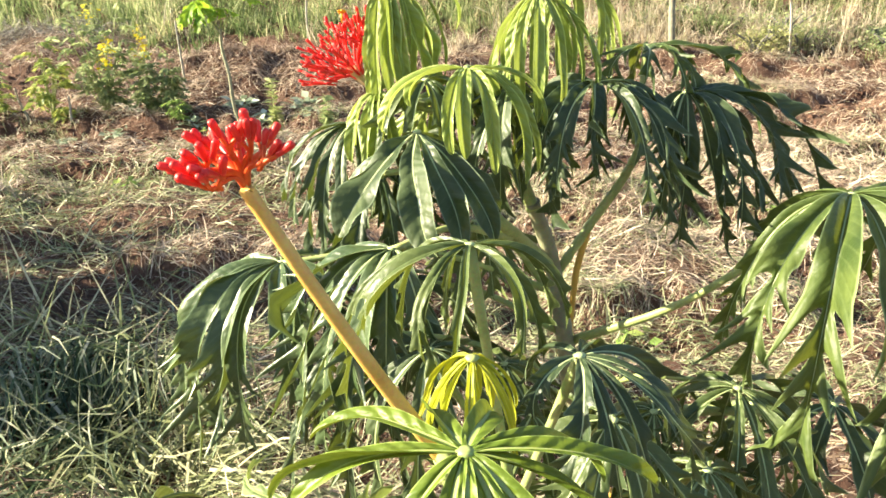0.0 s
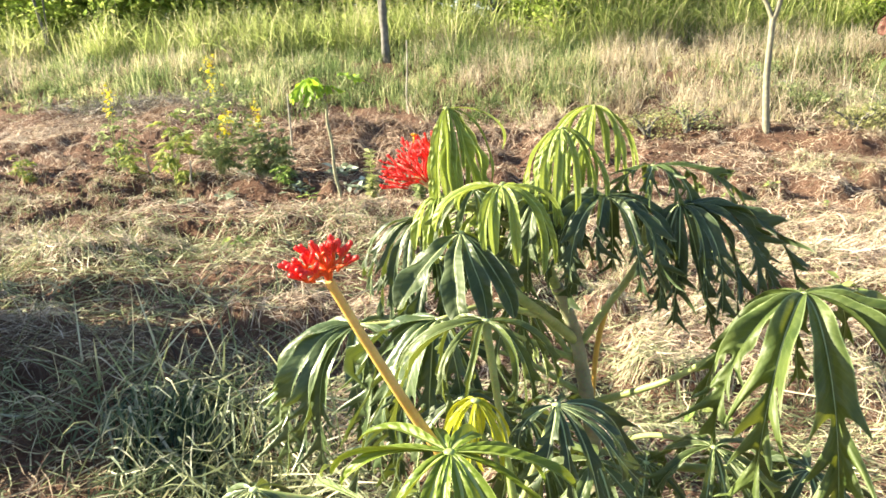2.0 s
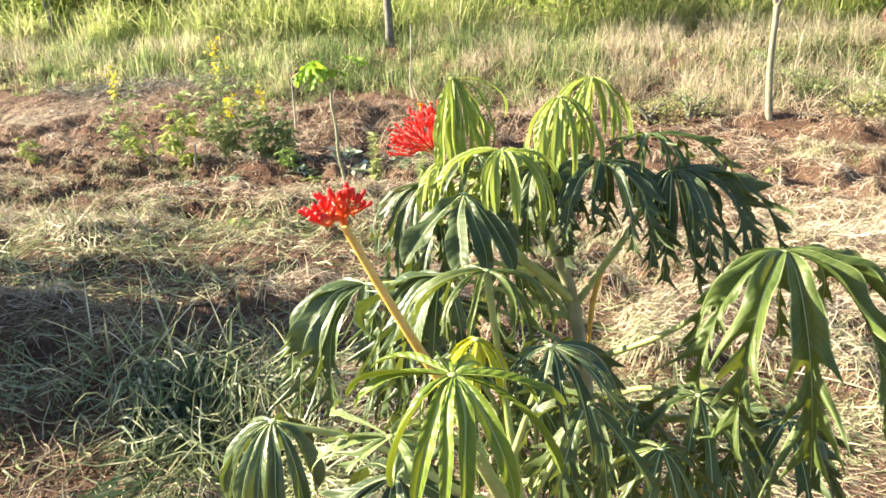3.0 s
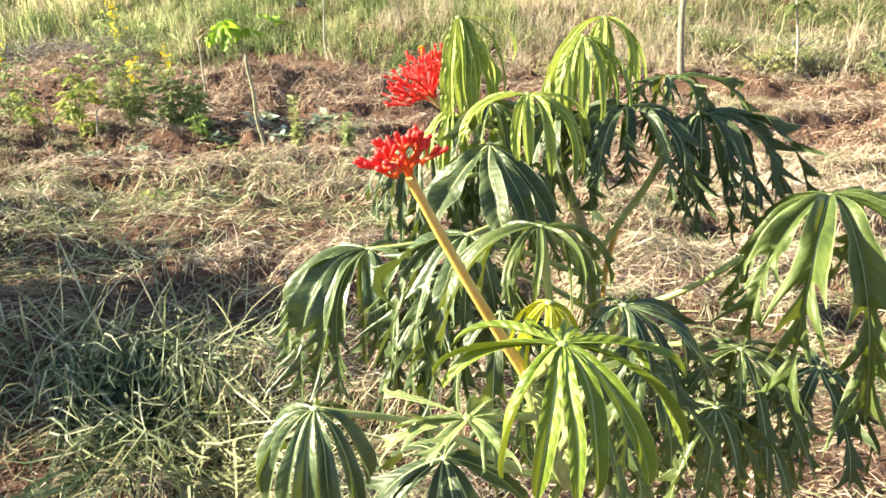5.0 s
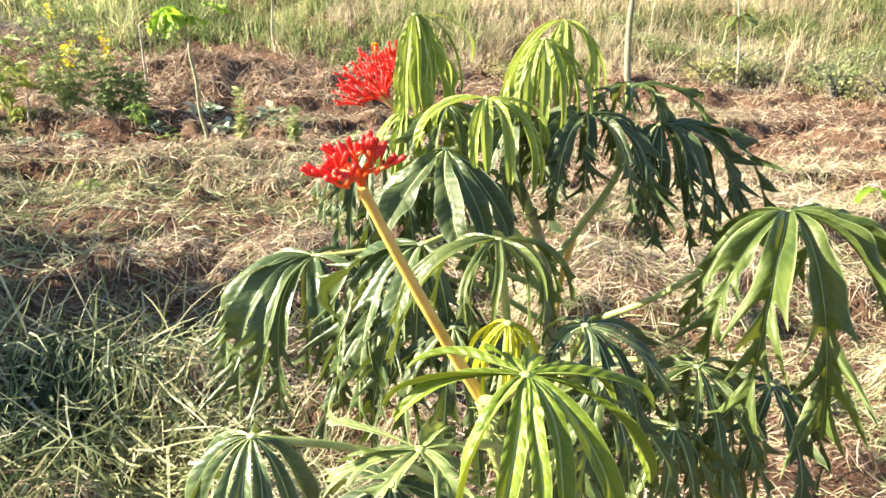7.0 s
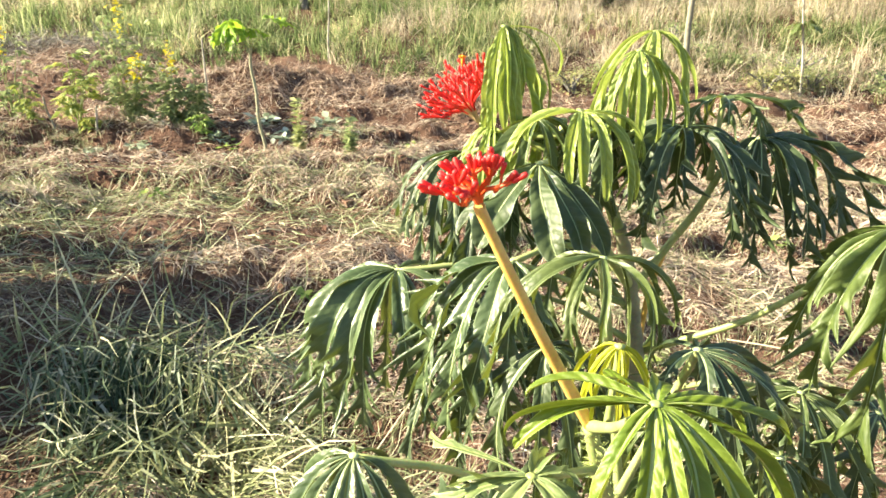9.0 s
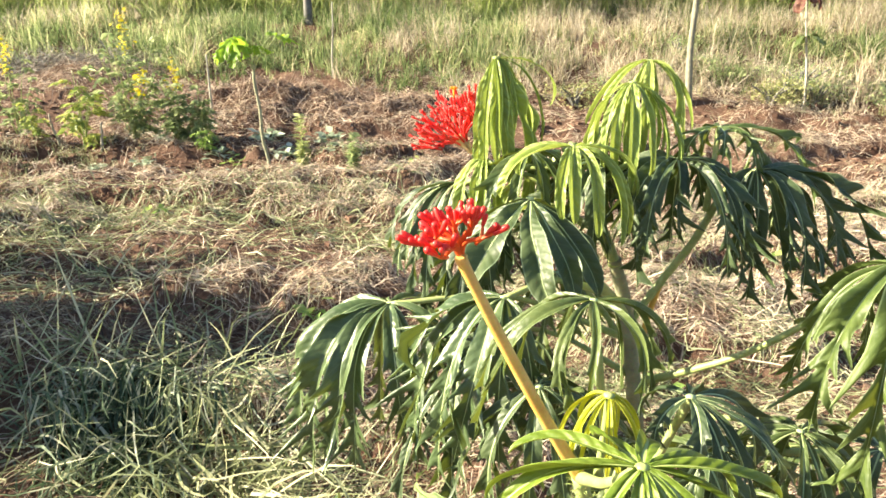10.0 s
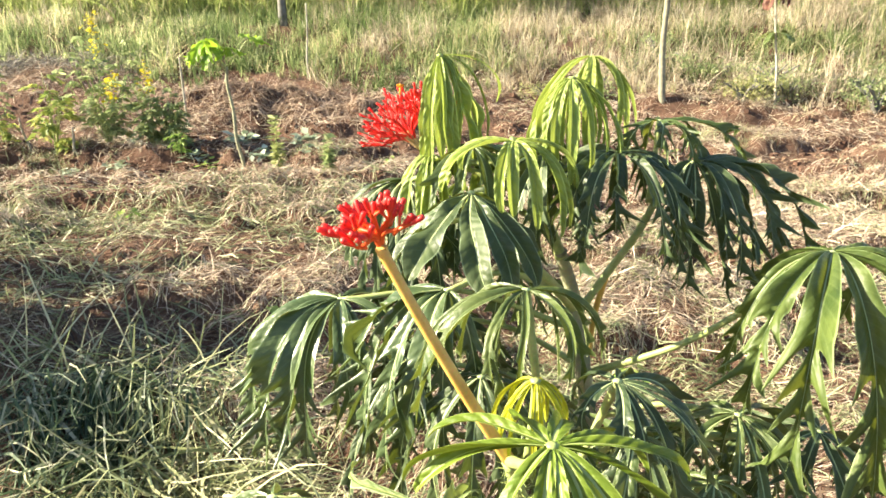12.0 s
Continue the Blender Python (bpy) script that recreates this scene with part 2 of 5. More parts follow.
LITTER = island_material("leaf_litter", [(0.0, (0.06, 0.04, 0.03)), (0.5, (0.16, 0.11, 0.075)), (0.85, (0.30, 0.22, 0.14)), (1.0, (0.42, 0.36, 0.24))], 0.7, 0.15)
OLIVE = island_material("olive_leaves", [(0.0, (0.20, 0.23, 0.08)), (0.5, (0.40, 0.42, 0.17)), (1.0, (0.60, 0.56, 0.30))], 0.55, 0.5)
HERB = island_material("herb_leaves", [(0.0, (0.18, 0.25, 0.11)), (0.6, (0.36, 0.43, 0.20)), (1.0, (0.50, 0.54, 0.28))], 0.5, 0.55)
STALK_PALE = grain_material("pale_dry_stalk", [(0.3, (0.46, 0.40, 0.27)), (0.7, (0.66, 0.60, 0.44))], 40, 0.55, 0.3, 0.001)
CLOD = island_material("soil_clod", [(0.0, (0.055, 0.032, 0.024)), (0.5, (0.13, 0.074, 0.053)), (1.0, (0.22, 0.14, 0.10))], 0.95, 0.0, 0.1)
LEAF_RED = island_material("withered_red_leaves", [(0.0, (0.08, 0.032, 0.025)), (1.0, (0.14, 0.060, 0.04))], 0.6, 0.08)


def soil_material():
    m, nodes, links = material("red_soil")
    big = noise_node(nodes, links, 0.9, 6, 0.65)
    mid = noise_node(nodes, links, 9, 6, 0.7)
    fine = noise_node(nodes, links, 70, 4, 0.7)
    r1 = ramp_node(nodes, [(0.3, (0.052, 0.032, 0.024)), (0.52, (0.122, 0.066, 0.045)), (0.75, (0.22, 0.132, 0.092))])
    links.new(mid.outputs[0], r1.inputs[0])
    r2 = ramp_node(nodes, [(0.42, (0, 0, 0)), (0.66, (1, 1, 1))])
    links.new(big.outputs[0], r2.inputs[0])
    dusty = mix_color(nodes, links, r2.outputs[0], r1.outputs[0], (0.185, 0.116, 0.082))
    col = mix_color(nodes, links, 0.55, dusty, fine.outputs[0], "OVERLAY")
    add = nodes.new("ShaderNodeMath")
    add.operation = "ADD"
    links.new(mid.outputs[0], add.inputs[0])
    links.new(fine.outputs[0], add.inputs[1])
    finish(nodes, links, col, 0.95, add.outputs[0], 0.9, 0.03, spec=0.15)
    return m


SOIL = soil_material()


# ---- mesh helpers ----
def vnoise(x, y, size, seed):
    """Smooth value noise in 0..1 on arrays."""
    rng = np.random.RandomState(seed)
    table = rng.rand(128, 128)
    u, v = np.asarray(x, float) / size + 37.3, np.asarray(y, float) / size + 11.7
    i, j = np.floor(u).astype(int), np.floor(v).astype(int)
    f, g = u - i, v - j
    f, g = f * f * (3 - 2 * f), g * g * (3 - 2 * g)
    i, j, i1, j1 = i % 128, j % 128, (i + 1) % 128, (j + 1) % 128
    return (table[i, j] * (1 - f) + table[i1, j] * f) * (1 - g) + (table[i, j1] * (1 - f) + table[i1, j1] * f) * g


def rise(x, y):
    """The land: level round the plant, then a grassy bank."""
    u = np.clip((np.asarray(y, float) - 8.5) / 9.0, 0, 1)
    return 1.9 * u * u * (3 - 2 * u)


def clump(x, y):
    """Where the mulch lies thick."""
    u = 0.45 * vnoise(x * 0.36, y, 0.5, 41) + 0.30 * vnoise(x * 0.6, y, 0.19, 42) + 0.25 * vnoise(x * 0.4, y, 1.4, 43)
    u = np.clip((u - 0.40) / 0.17, 0, 1)
    return u * u * (3 - 2 * u)


def soil_strip(x, y):
    """The tilled red strip between the mulch and the bank."""
    return np.clip((y - 5.7 - 0.3 * np.sin(x * 0.8)) / 1.2, 0, 1) * np.clip((10.3 - y + 0.2 * np.sin(x)) / 0.5, 0, 1) * np.clip((0.9 - x) / 2.2, 0.1, 1) + 0.72 * np.exp(-((x - 2.8) / 1.5) ** 2 - ((y - 7.2) / 1.5) ** 2)


def mounds(x, y):
    """Heaps of old straw and brush along the foot of the bank."""
    long = 0.24 * np.exp(-((x + 3.1) / 2.1) ** 4 - ((y - 10.9) / 0.5) ** 2)
    return (long + 0.16 * np.exp(-((x + 7.7) / 1.0) ** 2 - ((y - 12.2) / 0.5) ** 2)) * (0.6 + 0.8 * vnoise(x, y, 0.4, 10))


def height(x, y):
    x, y = np.asarray(x, float), np.asarray(y, float)
    near = np.clip((30 - np.abs(y)) / 10, 0, 1)
    lumps = 0.14 * (vnoise(x * 0.45, y, 0.8, 3) - 0.5) + 0.10 * (vnoise(x * 0.7, y, 0.33, 4) - 0.5) + 0.05 * (vnoise(x, y, 0.15, 5) - 0.5)
    ridge = 0.05 * np.exp(-((y - 8.6 - 0.25 * np.sin(x * 0.7)) / 0.35) ** 2) - 0.05 * np.exp(-((y - 7.7 - 0.2 * np.sin(x * 0.7)) / 0.3) ** 2)
    tilled = soil_strip(x, y) * 0.11 * (vnoise(x * 0.22, y, 0.24, 9) - 0.5)
    return rise(x, y) + near * (lumps + ridge + tilled + 0.16 * clump(x, y) * np.clip(12 - y, 0, 1) * np.clip(0.5 + y, 0.3, 1) + mounds(x, y) - 0.10 * np.clip((14 - y) / 3, 0, 1))


def h1(x, y):
    return float(height(np.array([x]), np.array([y]))[0])


def mesh_of(name, verts, faces, mats, index=None, uv=None, smooth=True):
    me = bpy.data.meshes.new(name)
    verts = np.asarray(verts, np.float32).reshape(-1, 3)
    if isinstance(faces, np.ndarray):
        k = faces.shape[1]
        me.vertices.add(len(verts))
        me.vertices.foreach_set("co", verts.ravel())
        me.loops.add(faces.size)
        me.loops.foreach_set("vertex_index", faces.ravel().astype(np.int32))
        me.polygons.add(len(faces))
        me.polygons.foreach_set("loop_start", np.arange(0, faces.size, k, dtype=np.int32))
        me.update(calc_edges=True)
    else:
        me.from_pydata([tuple(map(float, v)) for v in verts], [], faces)
    for m in (mats if isinstance(mats, (list, tuple)) else [mats]):
        me.materials.append(m)
    if index is not None:
        me.polygons.foreach_set("material_index", np.asarray(index, np.int32))
    if uv is not None:
        layer = me.uv_layers.new(name="UVMap")
        loops = np.zeros(len(me.loops), np.int32)
        me.loops.foreach_get("vertex_index", loops)
        layer.data.foreach_set("uv", np.asarray(uv, np.float32)[loops].ravel())
    me.polygons.foreach_set("use_smooth", np.full(len(me.polygons), smooth))
    me.update()
    return me


def part(name, me, parent, label="", at=None):
    ob = new(name, me)
    ob.parent = parent
    if at is not None:
        ob.matrix_basis = at
    if label:
        ob["label"] = label
    return ob


def thing(name, place, label, category, group="", kind=""):
    e = new(name)
    e.empty_display_size = 0.1
    e.location = place
    return tagged(e, label, category, group, kind)


def curve(points, n):
    """A smooth line of n places through the points (Catmull-Rom)."""
    p = np.asarray(points, float)
    p = np.vstack([2 * p[0] - p[1], p, 2 * p[-1] - p[-2]])
    out = []
    for s in np.linspace(0, len(p) - 3 - 1e-6, n):
        i = int(s)
        t = s - i
        a, b, c, d = p[i], p[i + 1], p[i + 2], p[i + 3]
        out.append(0.5 * (2 * b + (c - a) * t + (2 * a - 5 * b + 4 * c - d) * t * t + (3 * b - a - 3 * c + d) * t ** 3))
    return np.array(out)


def tube(line, radii, sides=10, cap=True):
    line = np.asarray(line, float)
    n = len(line)
    radii = np.interp(np.linspace(0, 1, n), np.linspace(0, 1, len(radii)), radii) if len(radii) != n else np.asarray(radii)
    tan = np.gradient(line, axis=0)
    tan /= np.linalg.norm(tan, axis=1)[:, None] + 1e-12
    ref = np.array([0.31, 0.95, 0.05])
    verts = []
    for p, t, r in zip(line, tan, radii):
        a = np.cross(t, ref)
        a /= np.linalg.norm(a)
        b = np.cross(t, a)
        ang = np.arange(sides) * 2 * math.pi / sides
        verts.append(p + r * (np.cos(ang)[:, None] * a + np.sin(ang)[:, None] * b))
    verts = np.vstack(verts)
    faces = []
    for i in range(n - 1):
        for j in range(sides):
            k = (j + 1) % sides
            faces.append((i * sides + j, i * sides + k, (i + 1) * sides + k, (i + 1) * sides + j))
    if cap:
        faces.append(tuple(range(sides))[::-1])
        faces.append(tuple(range((n - 1) * sides, n * sides)))
    return verts, faces


def joined(pieces):
    verts, faces, index, base = [], [], [], 0
    for i, (v, f) in enumerate(pieces):
        verts.append(np.asarray(v, float).reshape(-1, 3))
        faces += [tuple(k + base for k in q) for q in f]
        base += len(verts[-1])
    return np.vstack(verts), faces


# ---- the ground: one sheet to the horizon ----
def axis_steps(lo, hi, step, far):
    fine = np.arange(lo, hi + step / 2, step)
    out = np.array([0.6, 1.5, 3, 6, 12, 25, 60, 150, far])
    return np.concatenate([lo - out[::-1], fine, hi + out])


gx, gy = axis_steps(-15, 11, 0.085, 500), axis_steps(-3, 21, 0.085, 700)
GX, GY = np.meshgrid(gx, gy, indexing="ij")
gv = np.stack([GX, GY, height(GX, GY)], -1).reshape(-1, 3)
ii, jj = np.meshgrid(np.arange(len(gx) - 1), np.arange(len(gy) - 1), indexing="ij")
q = (ii * len(gy) + jj).ravel()
ground = tagged(new("ground", mesh_of("ground", gv, np.stack([q, q + len(gy), q + len(gy) + 1, q + 1], 1), SOIL)), "red-brown tilled soil with lumps and dry dust", "ground", kind="structure")


# ---- straw, grass and cut blades ----
def blades(name, base, heading, pitch, length, width, bend, mats, label, category, stations=4, hug=False, roll=None, swirl=0.0):
    """Many thin blades as one mesh. pitch: degrees above level at the foot; bend: degrees by which it turns over towards the tip."""
    n = len(base)
    s = np.linspace(0, 1, stations)
    step = length / (stations - 1)
    pos = np.array(base, float)
    th, ph = np.radians(pitch), np.radians(heading)
    centre = np.zeros((n, stations, 3))
    ph0, turn = ph, np.radians(np.random.normal(0, 1, n) * swirl)
    for i in range(stations):
        ph = ph0 + turn * i / (stations - 1)
        centre[:, i] = pos
        a = th - np.radians(bend) * (i + 0.5) / (stations - 1)
        pos = pos + step[:, None] * np.stack([np.cos(a) * np.cos(ph), np.cos(a) * np.sin(ph), np.sin(a)], 1)
    if hug:
        lift = centre[:, :, 2] - base[:, None, 2]
        centre[:, :, 2] = height(centre[:, :, 0], centre[:, :, 1]) + (base[:, 2] - height(base[:, 0], base[:, 1]))[:, None] + np.maximum(lift, -0.01)
    ph = ph0
    roll = np.random.uniform(-1.2, 1.2, n) if roll is None else roll
    side = np.stack([-np.sin(ph) * np.cos(roll), np.cos(ph) * np.cos(roll), np.sin(roll)], 1)
    w = width[:, None] * (1 - s[None] ** 2 * 0.85) * 0.5
    left = centre + side[:, None] * w[..., None]
    right = centre - side[:, None] * w[..., None]
    verts = np.stack([left, right], 2).reshape(-1, 3)
    k = (np.arange(n) * stations * 2)[:, None] + np.arange(stations - 1)[None] * 2
    k = k.ravel()
    faces = np.stack([k, k + 1, k + 3, k + 2], 1)
    me = mesh_of(name, verts, faces, mats, smooth=False)
    return tagged(new(name, me), label, category, kind="stuff")


def scatter(n, x0, x1, y0, y1, keep):
    x, y = np.random.uniform(x0, x1, n), np.random.uniform(y0, y1, n)
    m = (np.random.rand(n) < keep(x, y)) & (x > -1.15 * (y + 1.4)) & (x < 0.80 * (y + 1.6))
    return x[m], y[m]


def straw_layer(name, count, dens, length, width, mats, label, y0=0.6, y1=12.5, lift=0.03, swirl=55.0, x0=-12, x1=9, stations=4):
    x, y = scatter(count, x0, x1, y0, y1, dens)
    n = len(x)
    base = np.stack([x, y, height(x, y) + np.random.uniform(0.0, lift, n)], 1)
    heading = np.where(np.random.rand(n) < 0.55, np.random.normal(0, 35, n) + 180 * (np.random.rand(n) < 0.5), np.random.uniform(0, 360, n))
    return blades(name, base, heading, np.random.normal(12, 18, n), np.random.uniform(*length, n), np.random.uniform(*width, n), np.random.normal(26, 34, n), mats, label, "straw", stations, True, swirl=swirl)


def bare(x, y):
    """Strips of open soil between the mulch."""
    strip = soil_strip(x, y)
    deep = np.clip((y - 4.2) / 1.6, 0.45, 1)
    return deep * np.clip(1.1 * strip * (0.45 + vnoise(x * 0.35, y, 0.4, 7)) + 2.4 * (vnoise(x * 0.28, y, 0.5, 8) - 0.60) + 1.2 * (vnoise(x * 0.5, y, 0.9, 18) - 0.66), 0, 0.80)


# less straw where the long shade lies: dark soil there deepens the shade
thin_in_shade = lambda x, y: 1 - 0.92 * np.exp(-(((x + 2.8) / 1.9) ** 2 + ((y - 2.75) / 0.95) ** 2) ** 2)
close_by = lambda x, y: 1 - 0.8 * (x > -0.7) * np.clip((4.6 - y) / 1.5, 0, 1)
nearer = lambda y: np.clip(1.45 - 0.09 * y, 0.45, 1)
straw_layer("straw_mulch", 290000, lambda x, y: (1 - bare(x, y)) * nearer(y) * thin_in_shade(x, y) * close_by(x, y) * (0.14 + 0.86 * clump(x, y)), (0.05, 0.22), (0.004, 0.009), STRAW, "dry brown straw mulch strewn over soil", lift=0.035)
straw_layer("pale_straw", 240000, lambda x, y: (1 - bare(x, y)) * nearer(y) * thin_in_shade(x, y) * close_by(x, y) * clump(x, y) * np.clip(vnoise(x * 0.6, y, 0.7, 12) * 2.4 - 0.65 - 0.15 * (x > 0.4), 0.05, 1), (0.08, 0.32), (0.004, 0.009), STRAW_PALE, "bleached pale straw lying in loose swathes", lift=0.05)
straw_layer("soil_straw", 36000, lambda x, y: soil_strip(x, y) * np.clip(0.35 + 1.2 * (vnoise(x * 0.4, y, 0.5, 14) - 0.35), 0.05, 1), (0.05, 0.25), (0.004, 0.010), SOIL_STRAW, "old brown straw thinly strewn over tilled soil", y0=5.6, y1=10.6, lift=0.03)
straw_layer("leaf_litter", 320000, lambda x, y: nearer(y) * thin_in_shade(x, y) * (0.25 + 0.5 * (1 - clump(x, y))) * (1 - 0.6 * bare(x, y)), (0.02, 0.07), (0.006, 0.016), LITTER, "dark broken leaf litter on the soil", lift=0.012, swirl=30.0, stations=2)


straw_layer("green_clippings", 170000, lambda x, y: (1 - 0.85 * bare(x, y)) * nearer(y) * np.clip(2.6 * vnoise(x * 0.5, y, 1.0, 51) - 1.35 - 0.07 * np.abs(x + 3) + 0.9 * np.exp(-((x + 4.0) / 1.3) ** 2 - ((y - 6.1) / 0.9) ** 2), 0, 1) * (y < 7.4), (0.10, 0.34), (0.006, 0.013), CLIPPINGS, "grey-green grass clippings lying in patches", lift=0.04)


straw_layer("near_straw", 115000, lambda x, y: np.clip(1.4 - 0.22 * y, 0, 1) * (0.35 + 0.65 * clump(x, y)) * (x > -1.3), (0.04, 0.15), (0.002, 0.0045), STRAW, "thick layer of dry straw round the plant", y0=0.7, y1=6.0, lift=0.045, x0=-2.2, x1=4.2)
straw_layer("mixed_clippings", 80000, lambda x, y: np.clip(1.6 - 0.17 * y, 0, 1) * np.clip(2.2 * vnoise(x, y, 0.5, 72) - 0.6, 0.1, 1) * (x > -0.3), (0.04, 0.14), (0.003, 0.007), CLIPPINGS, "short grey-green clippings among the straw", y0=0.8, y1=7.0, lift=0.055, x0=-0.4, x1=6)
straw_layer("near_clippings", 24000, lambda x, y: np.clip(1.3 - 0.3 * y, 0, 1) * (0.3 + 0.7 * vnoise(x, y, 0.4, 71)) * (x < -0.2) * (x > -1.7) * (y < 2.4), (0.10, 0.42), (0.003, 0.008), CLIPPINGS, "pale olive grass clippings beside the plant", y0=0.8, y1=4.0, lift=0.05, x0=-3.2, x1=0)


def clods():
    """Lumps of tilled soil, each an uneven eight-cornered stone shape, as one mesh."""
    x, y = scatter(26000, -12, 8, 2.5, 11.5, lambda x, y: np.clip(0.08 + 1.1 * bare(x, y) + 0.35 * (1 - clump(x, y)) * (y > 6.3), 0, 1))
    n = len(x)
    r = np.clip(np.random.gamma(2.0, 0.009, n) + 0.006, 0, 0.055)
    corner = np.array([(i, j, k) for i in (-1, 1) for j in (-1, 1) for k in (-1, 1)], float)
    v = corner[None] * np.random.uniform(0.45, 1.0, (n, 8, 3)) * r[:, None, None] * np.array([1, 1, 0.7])
    a = np.random.uniform(0, 6.28, n)
    c, sn = np.cos(a)[:, None], np.sin(a)[:, None]
    v = np.stack([v[..., 0] * c - v[..., 1] * sn, v[..., 0] * sn + v[..., 1] * c, v[..., 2]], -1) + np.stack([x, y, height(x, y) + 0.1 * r], 1)[:, None]
    quad = np.array([(0, 1, 3, 2), (4, 6, 7, 5), (0, 4, 5, 1), (2, 3, 7, 6), (0, 2, 6, 4), (1, 5, 7, 3)])
    f = (quad[None] + 8 * np.arange(n)[:, None, None]).reshape(-1, 4)
    return tagged(new("soil_clods", mesh_of("soil_clods", v.reshape(-1, 3), f, CLOD, smooth=False)), "dark red-brown clods of tilled soil", "soil", kind="stuff")


clods()


straw_layer("mound_straw", 26000, lambda x, y: np.clip(mounds(x, y) * 7, 0, 1), (0.12, 0.45), (0.006, 0.014), OLD_STRAW, "heaps of old pinkish-brown straw at the foot of the bank", y0=9.8, y1=13.2, lift=0.06, x0=-9.5, x1=0.5)

straw_layer("dead_brush", 16000, lambda x, y: np.clip(1.2 * np.exp(-((x + 8.8) / 2.2) ** 2 - ((y - 12.7) / 0.45) ** 2) - 0.2, 0, 1), (0.15, 0.5), (0.006, 0.014), DEAD_GREY, "grey dead brush and twigs before the grass", y0=11.6, y1=13.6, lift=0.16, x0=-13, x1=-5.5)


def heap(x, y):
    return np.exp(-(((x + 1.72) / 0.62) ** 2 + ((y - 2.50) / 0.46) ** 2)) * (1 - 0.8 * np.clip((-1.75 - x) * 2.2, 0, 1) * np.clip((2.45 - y) * 3, 0, 1))


x, y = scatter(13000, -4.5, -0.3, 1.2, 4.0, lambda x, y: np.clip(heap(x, y) * 1.3 - 0.25 + 0.6 * (vnoise(x, y, 0.3, 20) - 0.5), 0, 1))
n = len(x)
base = np.stack([x, y, height(x, y) + np.random.uniform(0, 0.11, n) * heap(x, y)], 1)
flow = 170 * vnoise(x, y, 0.7, 21) + np.random.normal(0, 15, n) - 130
blades("cut_grass_heap", base, flow, np.random.normal(17, 15, n), np.random.uniform(0.2, 0.62, n), np.random.uniform(0.007, 0.017, n), np.random.normal(26, 18, n), CUT_GREEN, "heap of cut grey-green grass on the soil", "grass", 5, True, swirl=12.0)
x, y = scatter(480, -3.8, -1.0, 2.2, 3.5, lambda x, y: np.exp(-(((x + 2.15) / 0.8) ** 2 + ((y - 2.8) / 0.28) ** 2)))
n = len(x)
blades("upright_blades", np.stack([x, y, height(x, y)], 1), np.random.uniform(0, 360, n), np.random.normal(56, 16, n), np.random.uniform(0.25, 0.6, n), np.random.uniform(0.009, 0.018, n), np.random.normal(8, 12, n), [CLIPPINGS], "pale dry blades standing up out of the cut grass", "grass", 4)


def front(x):
    """Where the standing grass begins."""
    return np.interp(x, [-14, -8, -5, -2, 2.5, 5, 9], [12.8, 12.6, 11.9, 11.5, 11.3, 10.6, 10.2])


def tufts(name, count, mask, hgt, mats, label, per=13):
    x, y = scatter(count, -15, 10, 9.8, 19.5, lambda x, y: mask(x, y) * np.clip((y - front(x) + 1.1 - 1.6 * vnoise(x, y, 0.6, 30)) / 1.1, 0, 1))
    tall = np.random.uniform(*hgt, len(x)) * (0.6 + 0.8 * vnoise(x, y, 1.1, 31)) * np.clip((y - front(x)) / 1.6 + 0.45, 0.22, 1)
    x, y, tall = np.repeat(x, per), np.repeat(y, per), np.repeat(tall, per)
    n = len(x)
    x, y = x + np.random.normal(0, 0.05, n), y + np.random.normal(0, 0.05, n)
    blades(name, np.stack([x, y, height(x, y)], 1), np.random.uniform(0, 360, n), np.random.normal(70, 19, n), tall * np.random.uniform(0.55, 1.15, n), np.random.uniform(0.008, 0.019, n), np.random.normal(32, 26, n), mats, label, "grass", 4)


dryness = lambda x, y: np.clip(3.6 * vnoise(x * 0.8, y, 1.1, 33) - 1.70 + 0.75 * np.exp(-((x - 1.6) / 2.4) ** 2) + 0.45 * np.clip((x + 4.2) / 2.5, -1, 0.8), 0.03, 1)
tufts("green_grass", 9800, lambda x, y: 1 - 0.8 * dryness(x, y), (0.18, 0.62), GRASS_GREEN, "tall green meadow grass on the bank")
tufts("dry_grass", 7500, lambda x, y: dryness(x, y), (0.25, 0.65), GRASS_DRY, "tall dry pinkish-tan grass on the bank")


x, y = scatter(3000, -17, 10, 15.6, 19.0, lambda x, y: np.clip(2.2 * vnoise(x, y, 1.3, 61) - 0.5, 0.1, 1))
x, y = np.repeat(x, 12), np.repeat(y, 12)
n = len(x)
x, y = x + np.random.normal(0, 0.1, n), y + np.random.normal(0, 0.1, n)
blades("tall_reeds", np.stack([x, y, height(x, y)], 1), np.random.uniform(0, 360, n), np.random.normal(76, 12, n), np.random.uniform(0.4, 1.5, n), np.random.uniform(0.014, 0.03, n), np.random.normal(40, 30, n), REED, "tall light green reeds in front of the hedge", "grass", 5)
x, y = scatter(5200, -9, 4, 4.8, 9.8, lambda x, y: np.clip(3.2 * vnoise(x * 0.6, y, 1.0, 63) - 2.0, 0, 1))
x, y = np.repeat(x, 10), np.repeat(y, 10)
n = len(x)
x, y = x + np.random.normal(0, 0.04, n), y + np.random.normal(0, 0.04, n)
blades("short_grass", np.stack([x, y, height(x, y)], 1), np.random.uniform(0, 360, n), np.random.normal(62, 20, n), np.random.uniform(0.05, 0.16, n), np.random.uniform(0.004, 0.009, n), np.random.normal(35, 25, n), CLIPPINGS, "short pale green grass sprouting through straw", "grass", 4)
